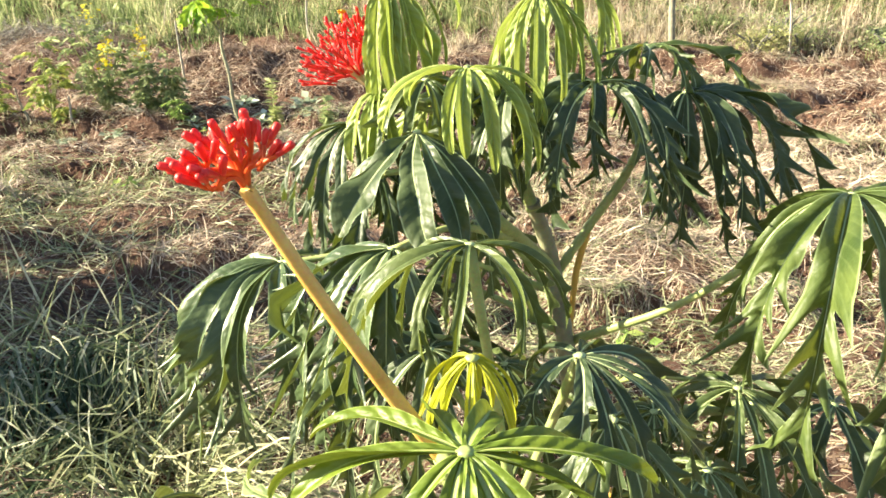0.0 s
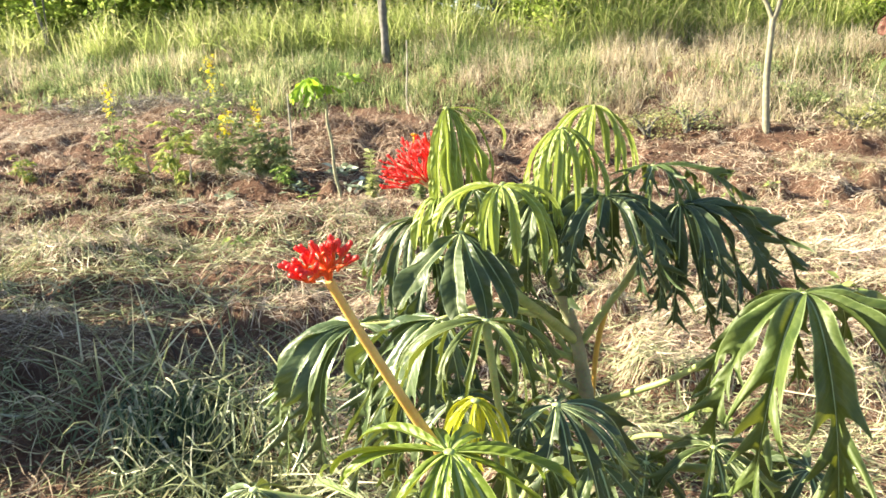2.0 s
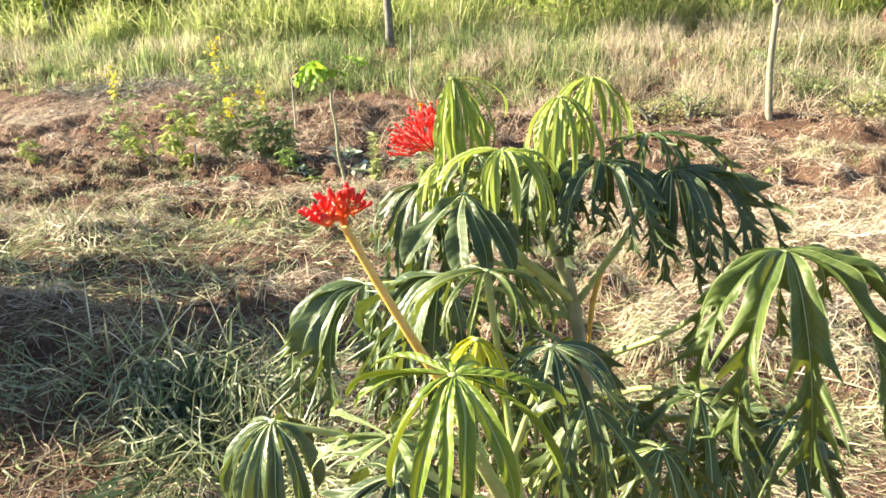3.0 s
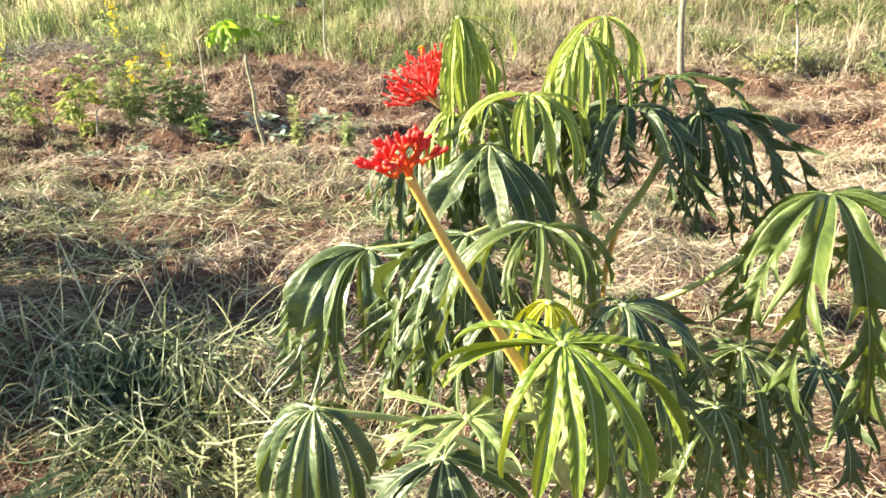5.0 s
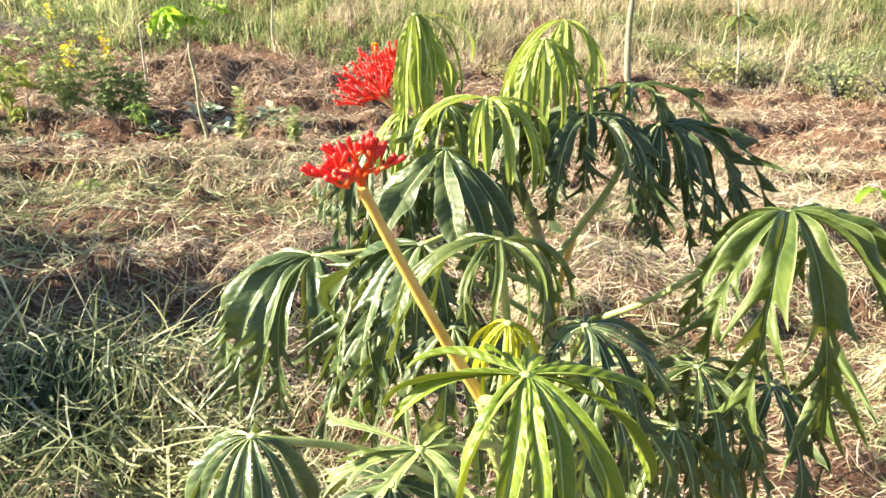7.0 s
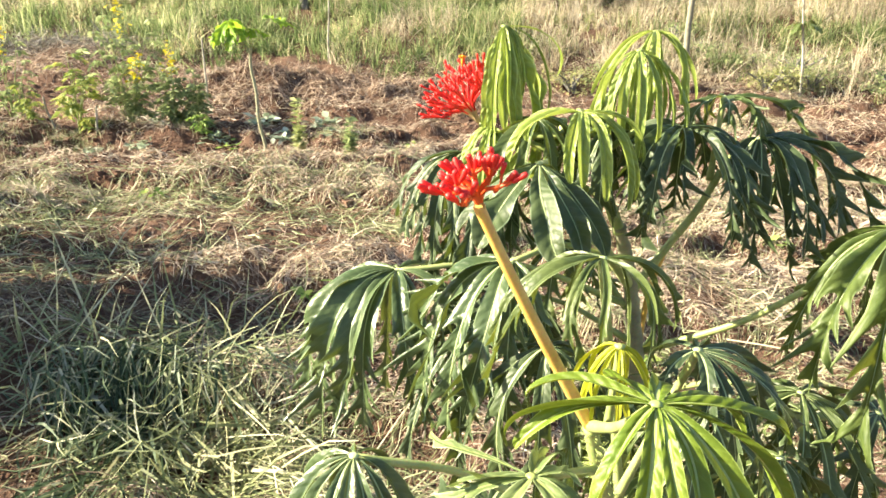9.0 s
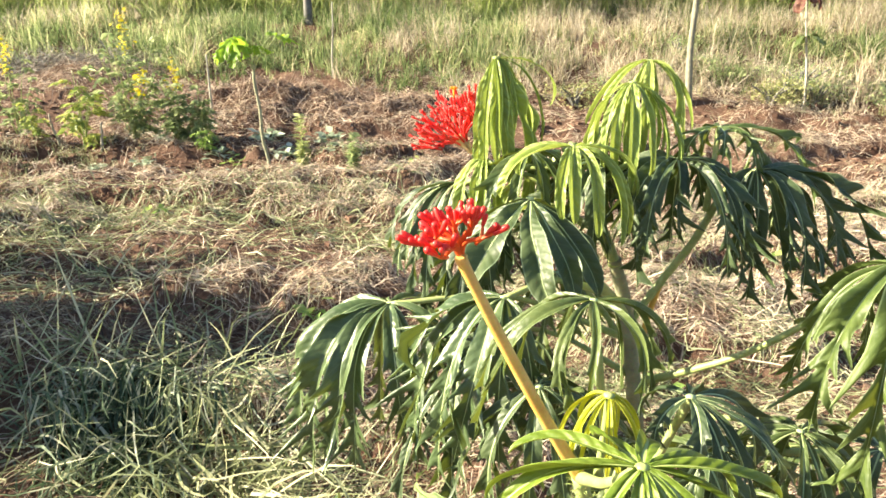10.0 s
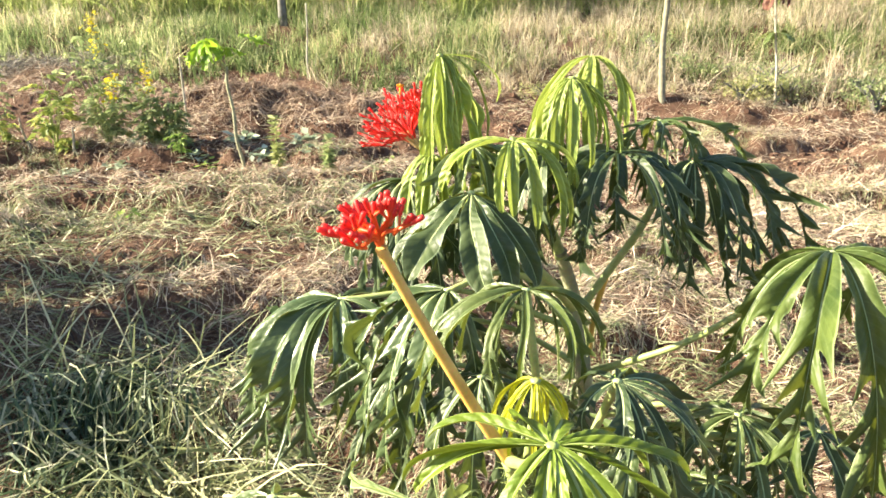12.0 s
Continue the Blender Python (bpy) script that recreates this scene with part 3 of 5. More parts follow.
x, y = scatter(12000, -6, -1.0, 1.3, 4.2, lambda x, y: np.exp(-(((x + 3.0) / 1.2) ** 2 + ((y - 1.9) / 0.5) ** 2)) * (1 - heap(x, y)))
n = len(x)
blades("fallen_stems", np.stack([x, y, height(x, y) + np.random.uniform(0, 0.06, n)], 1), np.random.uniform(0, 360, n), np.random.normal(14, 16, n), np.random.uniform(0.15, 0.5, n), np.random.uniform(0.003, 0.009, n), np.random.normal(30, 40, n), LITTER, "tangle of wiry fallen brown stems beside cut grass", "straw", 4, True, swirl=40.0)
# fallen stems and litter in a dark colour that deepens the long shade
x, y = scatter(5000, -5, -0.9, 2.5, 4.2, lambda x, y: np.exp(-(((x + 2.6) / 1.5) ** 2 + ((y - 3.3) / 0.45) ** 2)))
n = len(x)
blades("shade_litter", np.stack([x, y, height(x, y) + np.random.uniform(0, 0.04, n)], 1), np.random.uniform(0, 360, n), np.random.normal(12, 14, n), np.random.uniform(0.1, 0.4, n), np.random.uniform(0.004, 0.010, n), np.random.normal(24, 25, n), LITTER, "fallen stems and litter, coloured dark to deepen the shade", "straw", 4, True, swirl=40.0)
x, y = scatter(1300, -3.6, -0.7, 1.4, 3.4, lambda x, y: heap(x, y))
n = len(x)
blades("bleached_blades", np.stack([x, y, height(x, y) + np.random.uniform(0.04, 0.14, n)], 1), np.random.normal(-40, 45, n), np.random.normal(24, 18, n), np.random.uniform(0.2, 0.55, n), np.random.uniform(0.005, 0.013, n), np.random.normal(24, 20, n), CLIPPINGS, "bleached long blades lying over the cut grass", "grass", 5, True, swirl=25.0)
x, y = scatter(2200, -2.4, -0.5, 1.4, 2.8, lambda x, y: np.exp(-(((x + 1.20) / 0.27) ** 2 + ((y - 2.08) / 0.28) ** 2)))
n = len(x)
blades("pale_swathe", np.stack([x, y, height(x, y) + np.random.uniform(0.03, 0.13, n)], 1), np.random.normal(-38, 32, n) + 180 * (np.random.rand(n) < 0.25), np.random.normal(12, 12, n), np.random.uniform(0.22, 0.6, n), np.random.uniform(0.006, 0.014, n), np.random.normal(22, 18, n), SWATHE, "swathe of long pale olive blades beside the heap", "grass", 5, True, swirl=22.0)
# thinner mulch on the field round about
x, y = np.random.uniform(-9, 9, 60000), np.random.uniform(-6, 9, 60000)
away = ((x < -1.15 * (y + 1.4)) | (x > 0.80 * (y + 1.6)) | (y < 0.6)) & (np.random.rand(60000) < 0.25 + 0.6 * clump(x, y))
x, y = x[away], y[away]
n = len(x)
blades("field_straw", np.stack([x, y, height(x, y) + np.random.uniform(0, 0.03, n)], 1), np.random.uniform(0, 360, n), np.random.normal(10, 15, n), np.random.uniform(0.1, 0.36, n), np.random.uniform(0.006, 0.015, n), np.random.normal(24, 25, n), STRAW, "dry straw strewn over the open field", "straw", 3, True, swirl=40.0)


# ---- the coral plant ----
def bowed_line(hub, heading, length, up, down, power, drift, rng, ns):
    """The midrib of a finger that leaves the hub at one slope and ends at another: places, and its heading at each."""
    s = np.linspace(0, 1, ns)
    th = np.radians(up + (down - up) * s ** power + rng.normal(0, 5) * np.sin(4 * s + rng.rand() * 3) + rng.normal(0, 16) * s ** 5)
    ph = radians(heading) + radians(drift) * s ** 1.5 + radians(rng.normal(0, 30)) * s ** 5
    t = np.stack([np.cos(th) * np.cos(ph), np.cos(th) * np.sin(ph), np.sin(th)], 1)
    return np.array(hub) + np.vstack([np.zeros(3), np.cumsum((t[:-1] + t[1:]) / 2, 0)]) * length / (ns - 1)


def hung_line(hub, heading, reach, drop, bulge, close, rng, ns):
    """The midrib of a finger that reaches out level and then hangs down by drop; close draws its end back in."""
    s = np.linspace(0, 1, 160)
    out = reach * (1 - (1 - s) ** bulge) * (1 - close * s ** 2)
    swerve = rng.normal(0, 0.05) * reach * np.sin(3.0 * s) + rng.normal(0, 0.14) * reach * s ** 4 + rng.normal(0, 0.022) * reach * np.sin(9 * s + rng.rand() * 6) * s
    a = radians(heading)
    line = np.stack([math.cos(a) * out - math.sin(a) * swerve, math.sin(a) * out + math.cos(a) * swerve, 0.06 * reach * np.sin(3.14 * s) - drop * s ** (bulge * 0.92)], 1)
    run = np.concatenate([[0], np.cumsum(np.linalg.norm(np.diff(line, axis=0), axis=1))])
    at = np.linspace(0, run[-1], ns)
    return np.array(hub) + np.stack([np.interp(at, run, line[:, k]) for k in range(3)], 1)


ACROSS = np.array([-1, -0.8, -0.55, -0.28, -0.05, 0, 0.05, 0.28, 0.55, 0.8, 1])


def outline(s, half, lobes, depth, start, strap, rng):
    """Half the blade's width along the midrib; past start it is cut into forward-pointing lobes."""
    if strap:
        shape = s ** 0.62 * (1 - s) ** 0.5 + 0.012
    elif lobes:
        shape = s ** 0.8 * (1 - s) ** 0.5 + 0.012
    else:
        shape = s ** 1.35 * (1 - s) ** 0.72 + 0.012
    shape = shape / shape.max()
    if not lobes:
        return half * shape * (1 + 0.025 * np.sin(s * rng.uniform(18, 30) + rng.rand() * 6)), np.zeros(len(s))
    gap = (0.93 - start) / lobes
    mid = start + gap * (np.arange(lobes) + 0.5 + rng.uniform(-0.22, 0.22, lobes))
    tall = rng.uniform(1.2, 3.0, lobes) * (1.25 - 0.8 * mid)
    curl = rng.normal(0, 0.9, lobes)
    u = (s[:, None] - mid) / gap
    bump = np.exp(-np.abs(u / np.where(u < 0, 0.32, 0.17)) ** 1.6) * tall
    cut = np.clip((s - start) * 9, 0, 1) * depth
    w = half * (shape * (1 - cut) + cut * (0.17 * (1 - s) ** 0.5 + bump.max(1))) * np.clip((1 - s) * 14, 0.02, 1)
    return w, np.interp(s, mid, curl)


def segment(pos, flat, length, half, fold, lobes, depth, twist, rng, rib, crinkle, strap, whole):
    """One finger of a palmate leaf about its midrib: a keeled blade, whole or cut into lobes. flat: the heading of its face.
    Gives vertices, quads, material indices (1: midrib) and uv."""
    ns = len(pos)
    s = np.linspace(0, 1, ns)
    t = np.gradient(pos, axis=0)
    t /= np.linalg.norm(t, axis=1)[:, None] + 1e-12
    lat = np.array([-math.sin(flat), math.cos(flat), 0.0])
    lat = lat[None] - t * (t @ lat)[:, None]
    lat /= np.linalg.norm(lat, axis=1)[:, None] + 1e-9
    nor = np.cross(t, lat)
    tw = radians(twist) * s
    lat, nor = lat * np.cos(tw)[:, None] + nor * np.sin(tw)[:, None], nor * np.cos(tw)[:, None] - lat * np.sin(tw)[:, None]
    start = whole + rng.uniform(-0.07, 0.07) + (0.18 if strap else 0)
    sweep = rng.uniform(0.75, 1.15) if lobes else 0.15
    waves = 6.2832 * s[None] * length / 0.2
    sides = []
    for side in (-1, 1):
        w, curl = outline(s, half, lobes, depth, start, strap, rng)
        f = rng.uniform(1.0, 4.5, (4, 1))
        ripple = crinkle * np.minimum(w, half) * (np.sin(waves * f + rng.uniform(0, 6.28, (4, 1))) * rng.uniform(0.2, 1.2, (4, 1)) / f ** 0.5).sum(0) * np.clip(s * 4, 0, 1)
        sides.append((side, np.maximum(w, 0.0006), curl, ripple))
    r = np.minimum(rib * (1.7 * (1 - s) ** 3 + 0.8 - 0.45 * s), np.minimum(sides[0][1], sides[1][1]) * 0.4)
    cols = []
    for v in ACROSS:
        side, w, curl, ripple = sides[0 if v < 0 else 1]
        c = abs(v)
        if c < 0.1:
            cols.append(pos + lat * (np.sign(v) * r)[:, None] + nor * (r * (0.55 if c == 0 else 0.1))[:, None])
            continue
        ahead = np.minimum(s + sweep * (c * w) ** 1.25 / half ** 0.25 / length * np.clip((s - start + 0.2) * 4, 0, 1), 1.0)
        p, l, n = (np.stack([np.interp(ahead, s, q[:, k]) for k in range(3)], 1) for q in (pos, lat, nor))
        out = side * c * w * math.cos(fold * (1.15 - 0.3 * c))
        lift = w * math.sin(fold) * (1.3 * c - 0.42 * c * c) + ripple * c ** 1.5 + 0.9 * w * np.sin(curl * np.minimum(c * w / half, 2.2)) * c * c * np.clip(w / half - 0.5, 0, 1)
        q = p + l * out[:, None] + n * lift[:, None]
        q[:, 2] -= 0.10 * (c * w) ** 2 / half
        cols.append(q)
    nc = len(ACROSS)
    verts = np.stack(cols, 1).reshape(-1, 3)
    uv = np.stack([np.repeat(s * length, nc), np.tile(ACROSS, ns)], 1)
    i, j = np.meshgrid(np.arange(ns - 1), np.arange(nc - 1), indexing="ij")
    a = (i * nc + j).ravel()
    return verts, np.stack([a, a + 1, a + nc + 1, a + nc], 1), np.isin(j.ravel(), (4, 5)).astype(int), uv


def turned(a):
    return (a + 180) % 360 - 180


def palm_leaf(plant, hub, origin, length, n, up, down, power, tilt, lean, half, blade, label, seed, lobes=3, depth=0.6, fold=26, spread=360, turn=0.0, stalk=0.0045, sag=0.0, short=0.3, name="leaf", stalk_mat=None, crinkle=0.2, hung=None, bulge=1.9, strap=False, face=0.45, rib=0.0007, close=0.0, whole=0.38):
    """A palmate leaf: fingers round the hub, and its stalk. lean: the heading towards which the leaf is tilted down by tilt degrees.
    hung: in place of the even fan, each finger's heading, reach and drop, and where they differ its half width and bulge. whole: the share of a finger that is uncut."""
    rng = np.random.RandomState(seed)
    verts, faces, index, uv, base = [], [], [], [], 0
    for k in range(len(hung) if hung else n):
        wide = half * rng.uniform(0.78, 1.22)
        ns = (74 if lobes > 3 else 56 if lobes else 38) if plant.name.startswith("coral") else 30
        if hung:
            a, reach, drop = hung[k][:3]
            wide = hung[k][3] if len(hung[k]) > 3 else wide
            pos = hung_line(hub, a, reach, drop, hung[k][4] if len(hung[k]) > 4 else bulge, close, rng, ns)
            off = turned(lean - a)
            flat = radians(a + (face * off if abs(off) < 120 else 0))
            twist = rng.normal(0, 12 if wide > 0.024 else 28)
        else:
            a = lean + turn + spread * ((k + 0.5) / n - 0.5) + rng.normal(0, 8)
            c = math.cos(radians(a - lean))
            pos = bowed_line(hub, a, length * (1 - short * (1 - c) / 2) * rng.uniform(0.78, 1.12), up - tilt * c + rng.normal(0, 4), down - 0.25 * tilt * max(c, 0) + rng.normal(0, 5), power * rng.uniform(0.85, 1.2), rng.normal(0, 12), rng, ns)
            flat, twist = radians(a), rng.normal(0, 22)
        run = float(np.linalg.norm(np.diff(pos, axis=0), axis=1).sum())
        v, f, m, u = segment(pos, flat, run, wide, radians(min(fold + 8, 58) + rng.normal(0, 4)), lobes, min(1.0, depth * rng.uniform(0.85, 1.12)), twist, rng, rib, crinkle, strap, whole)
        verts.append(v)
        faces.append(f + base)
        index.append(m)
        uv.append(u)
        base += len(v)
    ring = np.arange(8) * 0.7854
    for zz, rr in ((-0.003, 0.003), (0.0012, 0.0058), (0.0026, 0.002)):
        verts.append(np.array(hub) + np.stack([rr * np.cos(ring), rr * np.sin(ring), ring * 0 + zz], 1))
    uv.append(np.zeros((24, 2)))
    ball = [(i * 8 + j, i * 8 + (j + 1) % 8, (i + 1) * 8 + (j + 1) % 8, (i + 1) * 8 + j) for i in range(2) for j in range(8)] + [(16, 17, 18, 19), (16, 19, 20, 23), (20, 21, 22, 23)]
    faces.append(np.array(ball) + base)
    index.append(np.ones(len(ball), int))
    vein = VEIN_PALE if blade in (LEAF_DARK, LEAF_MID, LEAF_BROAD, LEAF_GLOSSY) else VEIN_GREEN
    ob = part(name, mesh_of(name, np.vstack(verts), np.vstack(faces), [blade, vein], np.concatenate(index), np.vstack(uv)), plant, label)
    if origin is not None:
        o, h = np.array(origin), np.array(hub)
        mid = (o + h) / 2 + np.array([0, 0, sag])
        line = curve([o, mid, h - (0, 0, 0.002)], 16)
        v, f = tube(line, [stalk * 1.35, stalk, stalk * 0.9, stalk * 1.1], 9)
        part("petiole", mesh_of("petiole", v, f, stalk_mat or STEM_GREEN), ob)
    return ob


coral = thing("coral_plant", (0, 0, 0), "tall coral plant with drooping palmate leaves and two red flower heads", "plant")


def branch(name, points, radii, mat, label, n=26, nodes=0, sides=14):
    line = curve(points, n)
    r = np.interp(np.linspace(0, 1, n), np.linspace(0, 1, len(radii)), radii)
    if nodes:
        r = r * (1 + 0.13 * np.clip(np.cos(np.linspace(0, nodes * 6.2832, n)) - 0.55, 0, 1) / 0.45) * (1 + np.random.normal(0, 0.018, n))
    v, f = tube(line, r, sides)
    return part(name, mesh_of(name, v, f, mat), coral, label)


z0 = h1(0.16, 1.0)
branch("trunk", [(0.165, 1.0, z0 - 0.08), (0.155, 0.985, 0.5), (0.13, 0.955, 0.95), (0.095, 0.946, 1.21), (0.06, 0.907, 1.335)], [0.024, 0.019, 0.0145, 0.0118, 0.0095], BARK_GREY, "grey-green woody trunk with leaf scars", 90, 26)
branch("branch", [(0.062, 0.91, 1.325), (0.03, 0.91, 1.40), (0.0, 0.93, 1.47), (-0.02, 0.94, 1.50)], [0.0095, 0.008, 0.007], STEM_GREEN, "", 30, 7)
branch("branch", [(0.09, 0.944, 1.225), (0.05, 0.87, 1.29), (0.0, 0.80, 1.36), (-0.035, 0.80, 1.395)], [0.0088, 0.008, 0.007], STEM_GREEN, "", 30, 7)
branch("branch", [(0.098, 0.946, 1.215), (0.145, 0.95, 1.29), (0.185, 0.95, 1.353), (0.215, 0.955, 1.415)], [0.0065, 0.006, 0.0055], STEM_GREEN, "", 40, 10)
branch("branch", [(0.128, 0.955, 0.86), (0.085, 0.74, 0.93), (0.03, 0.56, 1.05), (-0.010, 0.475, 1.19), (-0.030, 0.452, 1.272)], [0.0120, 0.0105, 0.0090, 0.0069], STEM_GREEN, "", 44, 10)
branch("branch", [(0.142, 0.95, 1.285), (0.127, 0.965, 1.20), (0.122, 0.975, 1.09)], [0.0048, 0.005, 0.004], STEM_FLOWER, "yellowing leaf stalk", 20, 0, 10)
branch("branch", [(0.135, 0.96, 0.93), (0.2, 0.88, 1.02), (0.30, 0.81, 1.075), (0.42, 0.81, 1.075)], [0.008, 0.0065, 0.0055], STEM_GREEN, "", 30, 5)

branch("branch", [(0.150, 0.985, 0.80), (0.19, 0.87, 0.885), (0.26, 0.80, 0.925), (0.36, 0.79, 0.945)], [0.0085, 0.007, 0.006], STEM_FLOWER, "yellow-green side stem", 30, 5)



def bristles(line, count, seed):
    """Fine forked stipules standing out from a stem."""
    rng = np.random.RandomState(seed)
    spines = []
    for i in range(count):
        p = line[rng.randint(0, len(line))]
        a, up = rng.uniform(0, 6.2832), rng.uniform(-0.2, 0.9)
        d = np.array([math.cos(a), math.sin(a), up])
        d /= np.linalg.norm(d)
        tip = p + d * rng.uniform(0.013, 0.021)
        spines.append(tube(np.array([p + d * 0.006, (p + tip) / 2 + d * 0.004 + (0, 0, 0.001), tip]), [0.0005, 0.0004, 0.00015], 4, False))
    v, f = joined(spines)
    return tagged(part("stipules", mesh_of("stipules", v, f, VEIN_GREEN), coral, "fine pale green bristles on the stem"), kind="stuff")


bristles(curve([(0.03, 0.56, 1.05), (-0.010, 0.475, 1.19), (-0.028, 0.454, 1.262)], 40)[14:], 150, 5)

# dark mature leaves
DARK, MIDL, YOUNG = "large dark green palmate leaf with pale ribs", "green palmate leaf with narrow drooping fingers", "light yellow-green young palmate leaf"
F_TOP = (-0.030, 0.452, 1.272)
palm_leaf(coral, (-0.075, 0.774, 1.461), (-0.03, 0.80, 1.39), 0.205, 9, 0, -84, 0.66, 30, -92, 0.023, LEAF_DARK, DARK, 11, 0, 0.25, 26, crinkle=0.3, face=0.2, hung=[(-144, 0.102, 0.090), (-124, 0.121, 0.089, 0.024), (-88, 0.130, 0.098, 0.020), (-62, 0.126, 0.098, 0.0165), (-36, 0.112, 0.105, 0.0165), (-10, 0.090, 0.090, 0.014), (163, 0.104, 0.104, 0.016), (75, 0.104, 0.096), (117, 0.112, 0.080, 0.017)], bulge=1.22)
palm_leaf(coral, (-0.283, 0.876, 1.264), (0.085, 0.945, 1.19), 0.35, 11, -8, -88, 0.46, 20, -100, 0.020, LEAF_GLOSSY, DARK, 12, 5, 0.88, 24, whole=0.42, crinkle=0.2, sag=0.04, face=0.5, bulge=2.1, hung=[(-157, 0.150, 0.196, 0.030), (-138, 0.143, 0.234, 0.028), (-118, 0.130, 0.223, 0.026), (-100, 0.128, 0.227, 0.025), (-82, 0.111, 0.172), (-60, 0.103, 0.235, 0.018), (-20, 0.088, 0.095), (150, 0.150, 0.270), (109, 0.106, 0.300), (42, 0.089, 0.085, 0.022)])
palm_leaf(coral, (0.135, 0.892, 1.492), (0.02, 0.92, 1.44), 0.195, 10, 10, -88, 0.52, 20, -80, 0.0165, LEAF_DARK, DARK, 13, 4, 0.92, 30, whole=0.44, crinkle=0.3, sag=0.02, face=0.4, hung=[(-159, 0.085, 0.078), (-119, 0.103, 0.123), (-67, 0.120, 0.134), (-39, 0.111, 0.181), (-15, 0.120, 0.163), (69, 0.064, 0.155), (53, 0.100, 0.102), (154, 0.068, 0.047), (-95, 0.085, 0.100), (-140, 0.092, 0.105), (-50, 0.125, 0.125), (15, 0.110, 0.130)])
palm_leaf(coral, (0.210, 0.972, 1.526), (0.20, 0.955, 1.40), 0.22, 10, 15, -86, 0.7, 15, -60, 0.014, LEAF_BROAD, DARK, 14, 3, 0.9, 26, crinkle=0.3, face=0.3, hung=[(-151, 0.062, 0.043), (-103, 0.092, 0.037), (-69, 0.086, 0.055), (-24, 0.072, 0.086), (0, 0.129, 0.082), (20, 0.177, 0.143), (55, 0.123, 0.113), (86, 0.080, 0.090)])
palm_leaf(coral, (0.250, 0.912, 1.474), (0.215, 0.955, 1.41), 0.25, 10, 12, -86, 0.72, 20, -70, 0.0180, LEAF_DARK, DARK, 15, 4, 0.90, 30, whole=0.44, crinkle=0.3, sag=0.02, face=0.45, hung=[(-159, 0.030, 0.082), (-95, 0.062, 0.191), (-75, 0.090, 0.130), (-47, 0.098, 0.163), (-14, 0.122, 0.138), (3, 0.178, 0.150, 0.017), (18, 0.165, 0.165), (50, 0.110, 0.135), (-28, 0.100, 0.190), (-62, 0.080, 0.200), (-120, 0.050, 0.160), (-5, 0.140, 0.175)])
palm_leaf(coral, (-0.184, 0.978, 1.432), (0.0, 0.93, 1.42), 0.24, 11, 0, -88, 0.42, 16, -110, 0.0125, LEAF_DARK, DARK, 16, 3, 0.8, 26, sag=0.03, crinkle=0.3, hung=[(-170, 0.100, 0.150), (-150, 0.085, 0.190), (-130, 0.080, 0.205), (-105, 0.085, 0.205), (-80, 0.080, 0.205), (-58, 0.080, 0.190), (180, 0.110, 0.120), (150, 0.100, 0.170), (120, 0.090, 0.180), (30, 0.070, 0.180)])
palm_leaf(coral, (0.03, 0.90, 1.49), (0.02, 0.92, 1.43), 0.20, 10, 0, -88, 0.5, 20, -70, 0.016, LEAF_DARK, DARK, 17, 3, 0.7, crinkle=0.3)
palm_leaf(coral, (0.291, 0.730, 1.160), (0.15, 0.95, 1.02), 0.24, 13, 8, -88, 0.6, 12, -90, 0.0125, LEAF_MID, MIDL, 18, 3, 0.8, 30, crinkle=0.25, sag=0.02)
palm_leaf(coral, (0.079, 0.509, 1.330), (0.02, 0.54, 1.12), 0.17, 9, 2, -84, 0.62, 18, -60, 0.0115, LEAF_DARK, DARK, 19, 3, 0.7, 24, crinkle=0.15, face=0.3, hung=[(-138, 0.055, 0.036), (-95, 0.080, 0.058), (-78, 0.082, 0.080), (-51, 0.087, 0.138), (-16, 0.095, 0.104), (22, 0.090, 0.104), (134, 0.055, 0.051), (67, 0.065, 0.075), (-35, 0.100, 0.070)])
palm_leaf(coral, (-0.258, 0.421, 1.245), (-0.035, 0.49, 1.12), 0.19, 11, 0, -86, 0.5, 22, -95, 0.0150, LEAF_GLOSSY, DARK, 20, 0, 0.5, 36, stalk=0.0045, sag=0.022, crinkle=0.16, face=0.2, rib=0.0005, hung=[(-165, 0.062, 0.095), (-138, 0.062, 0.112), (-112, 0.062, 0.120), (-88, 0.064, 0.124), (-62, 0.062, 0.120), (-36, 0.056, 0.108), (-10, 0.052, 0.090), (156, 0.062, 0.080), (60, 0.052, 0.070, 0.010), (110, 0.060, 0.095)], bulge=1.7)
palm_leaf(coral, (-0.128, 0.505, 1.123), (0.02, 0.55, 1.06), 0.18, 10, 6, -80, 0.7, 22, -90, 0.020, LEAF_DARK, DARK, 21, 2, 0.5, 4)
palm_leaf(coral, (0.445, 0.81, 1.085), (0.41, 0.81, 1.074), 0.20, 9, 5, -82, 0.7, 20, -40, 0.017, LEAF_DARK, DARK, 22, 3, 0.8, 20, crinkle=0.25)
palm_leaf(coral, (0.126, 0.60, 1.205), (0.04, 0.58, 1.03), 0.15, 9, 5, -80, 0.7, 18, -60, 0.014, LEAF_MID, MIDL, 23, 3, 0.7, 28, crinkle=0.25)
palm_leaf(coral, (-0.106, 0.740, 1.335), (0.03, 0.84, 1.31), 0.26, 9, 5, -86, 0.65, 20, -120, 0.020, LEAF_GLOSSY, DARK, 24, 5, 0.9, 20, whole=0.34, crinkle=0.3, sag=0.02, face=0.5, hung=[(-165, 0.120, 0.210), (-178, 0.125, 0.120), (-145, 0.110, 0.235), (-120, 0.100, 0.200), (-90, 0.080, 0.210), (-50, 0.070, 0.180), (150, 0.120, 0.200), (90, 0.060, 0.150)])
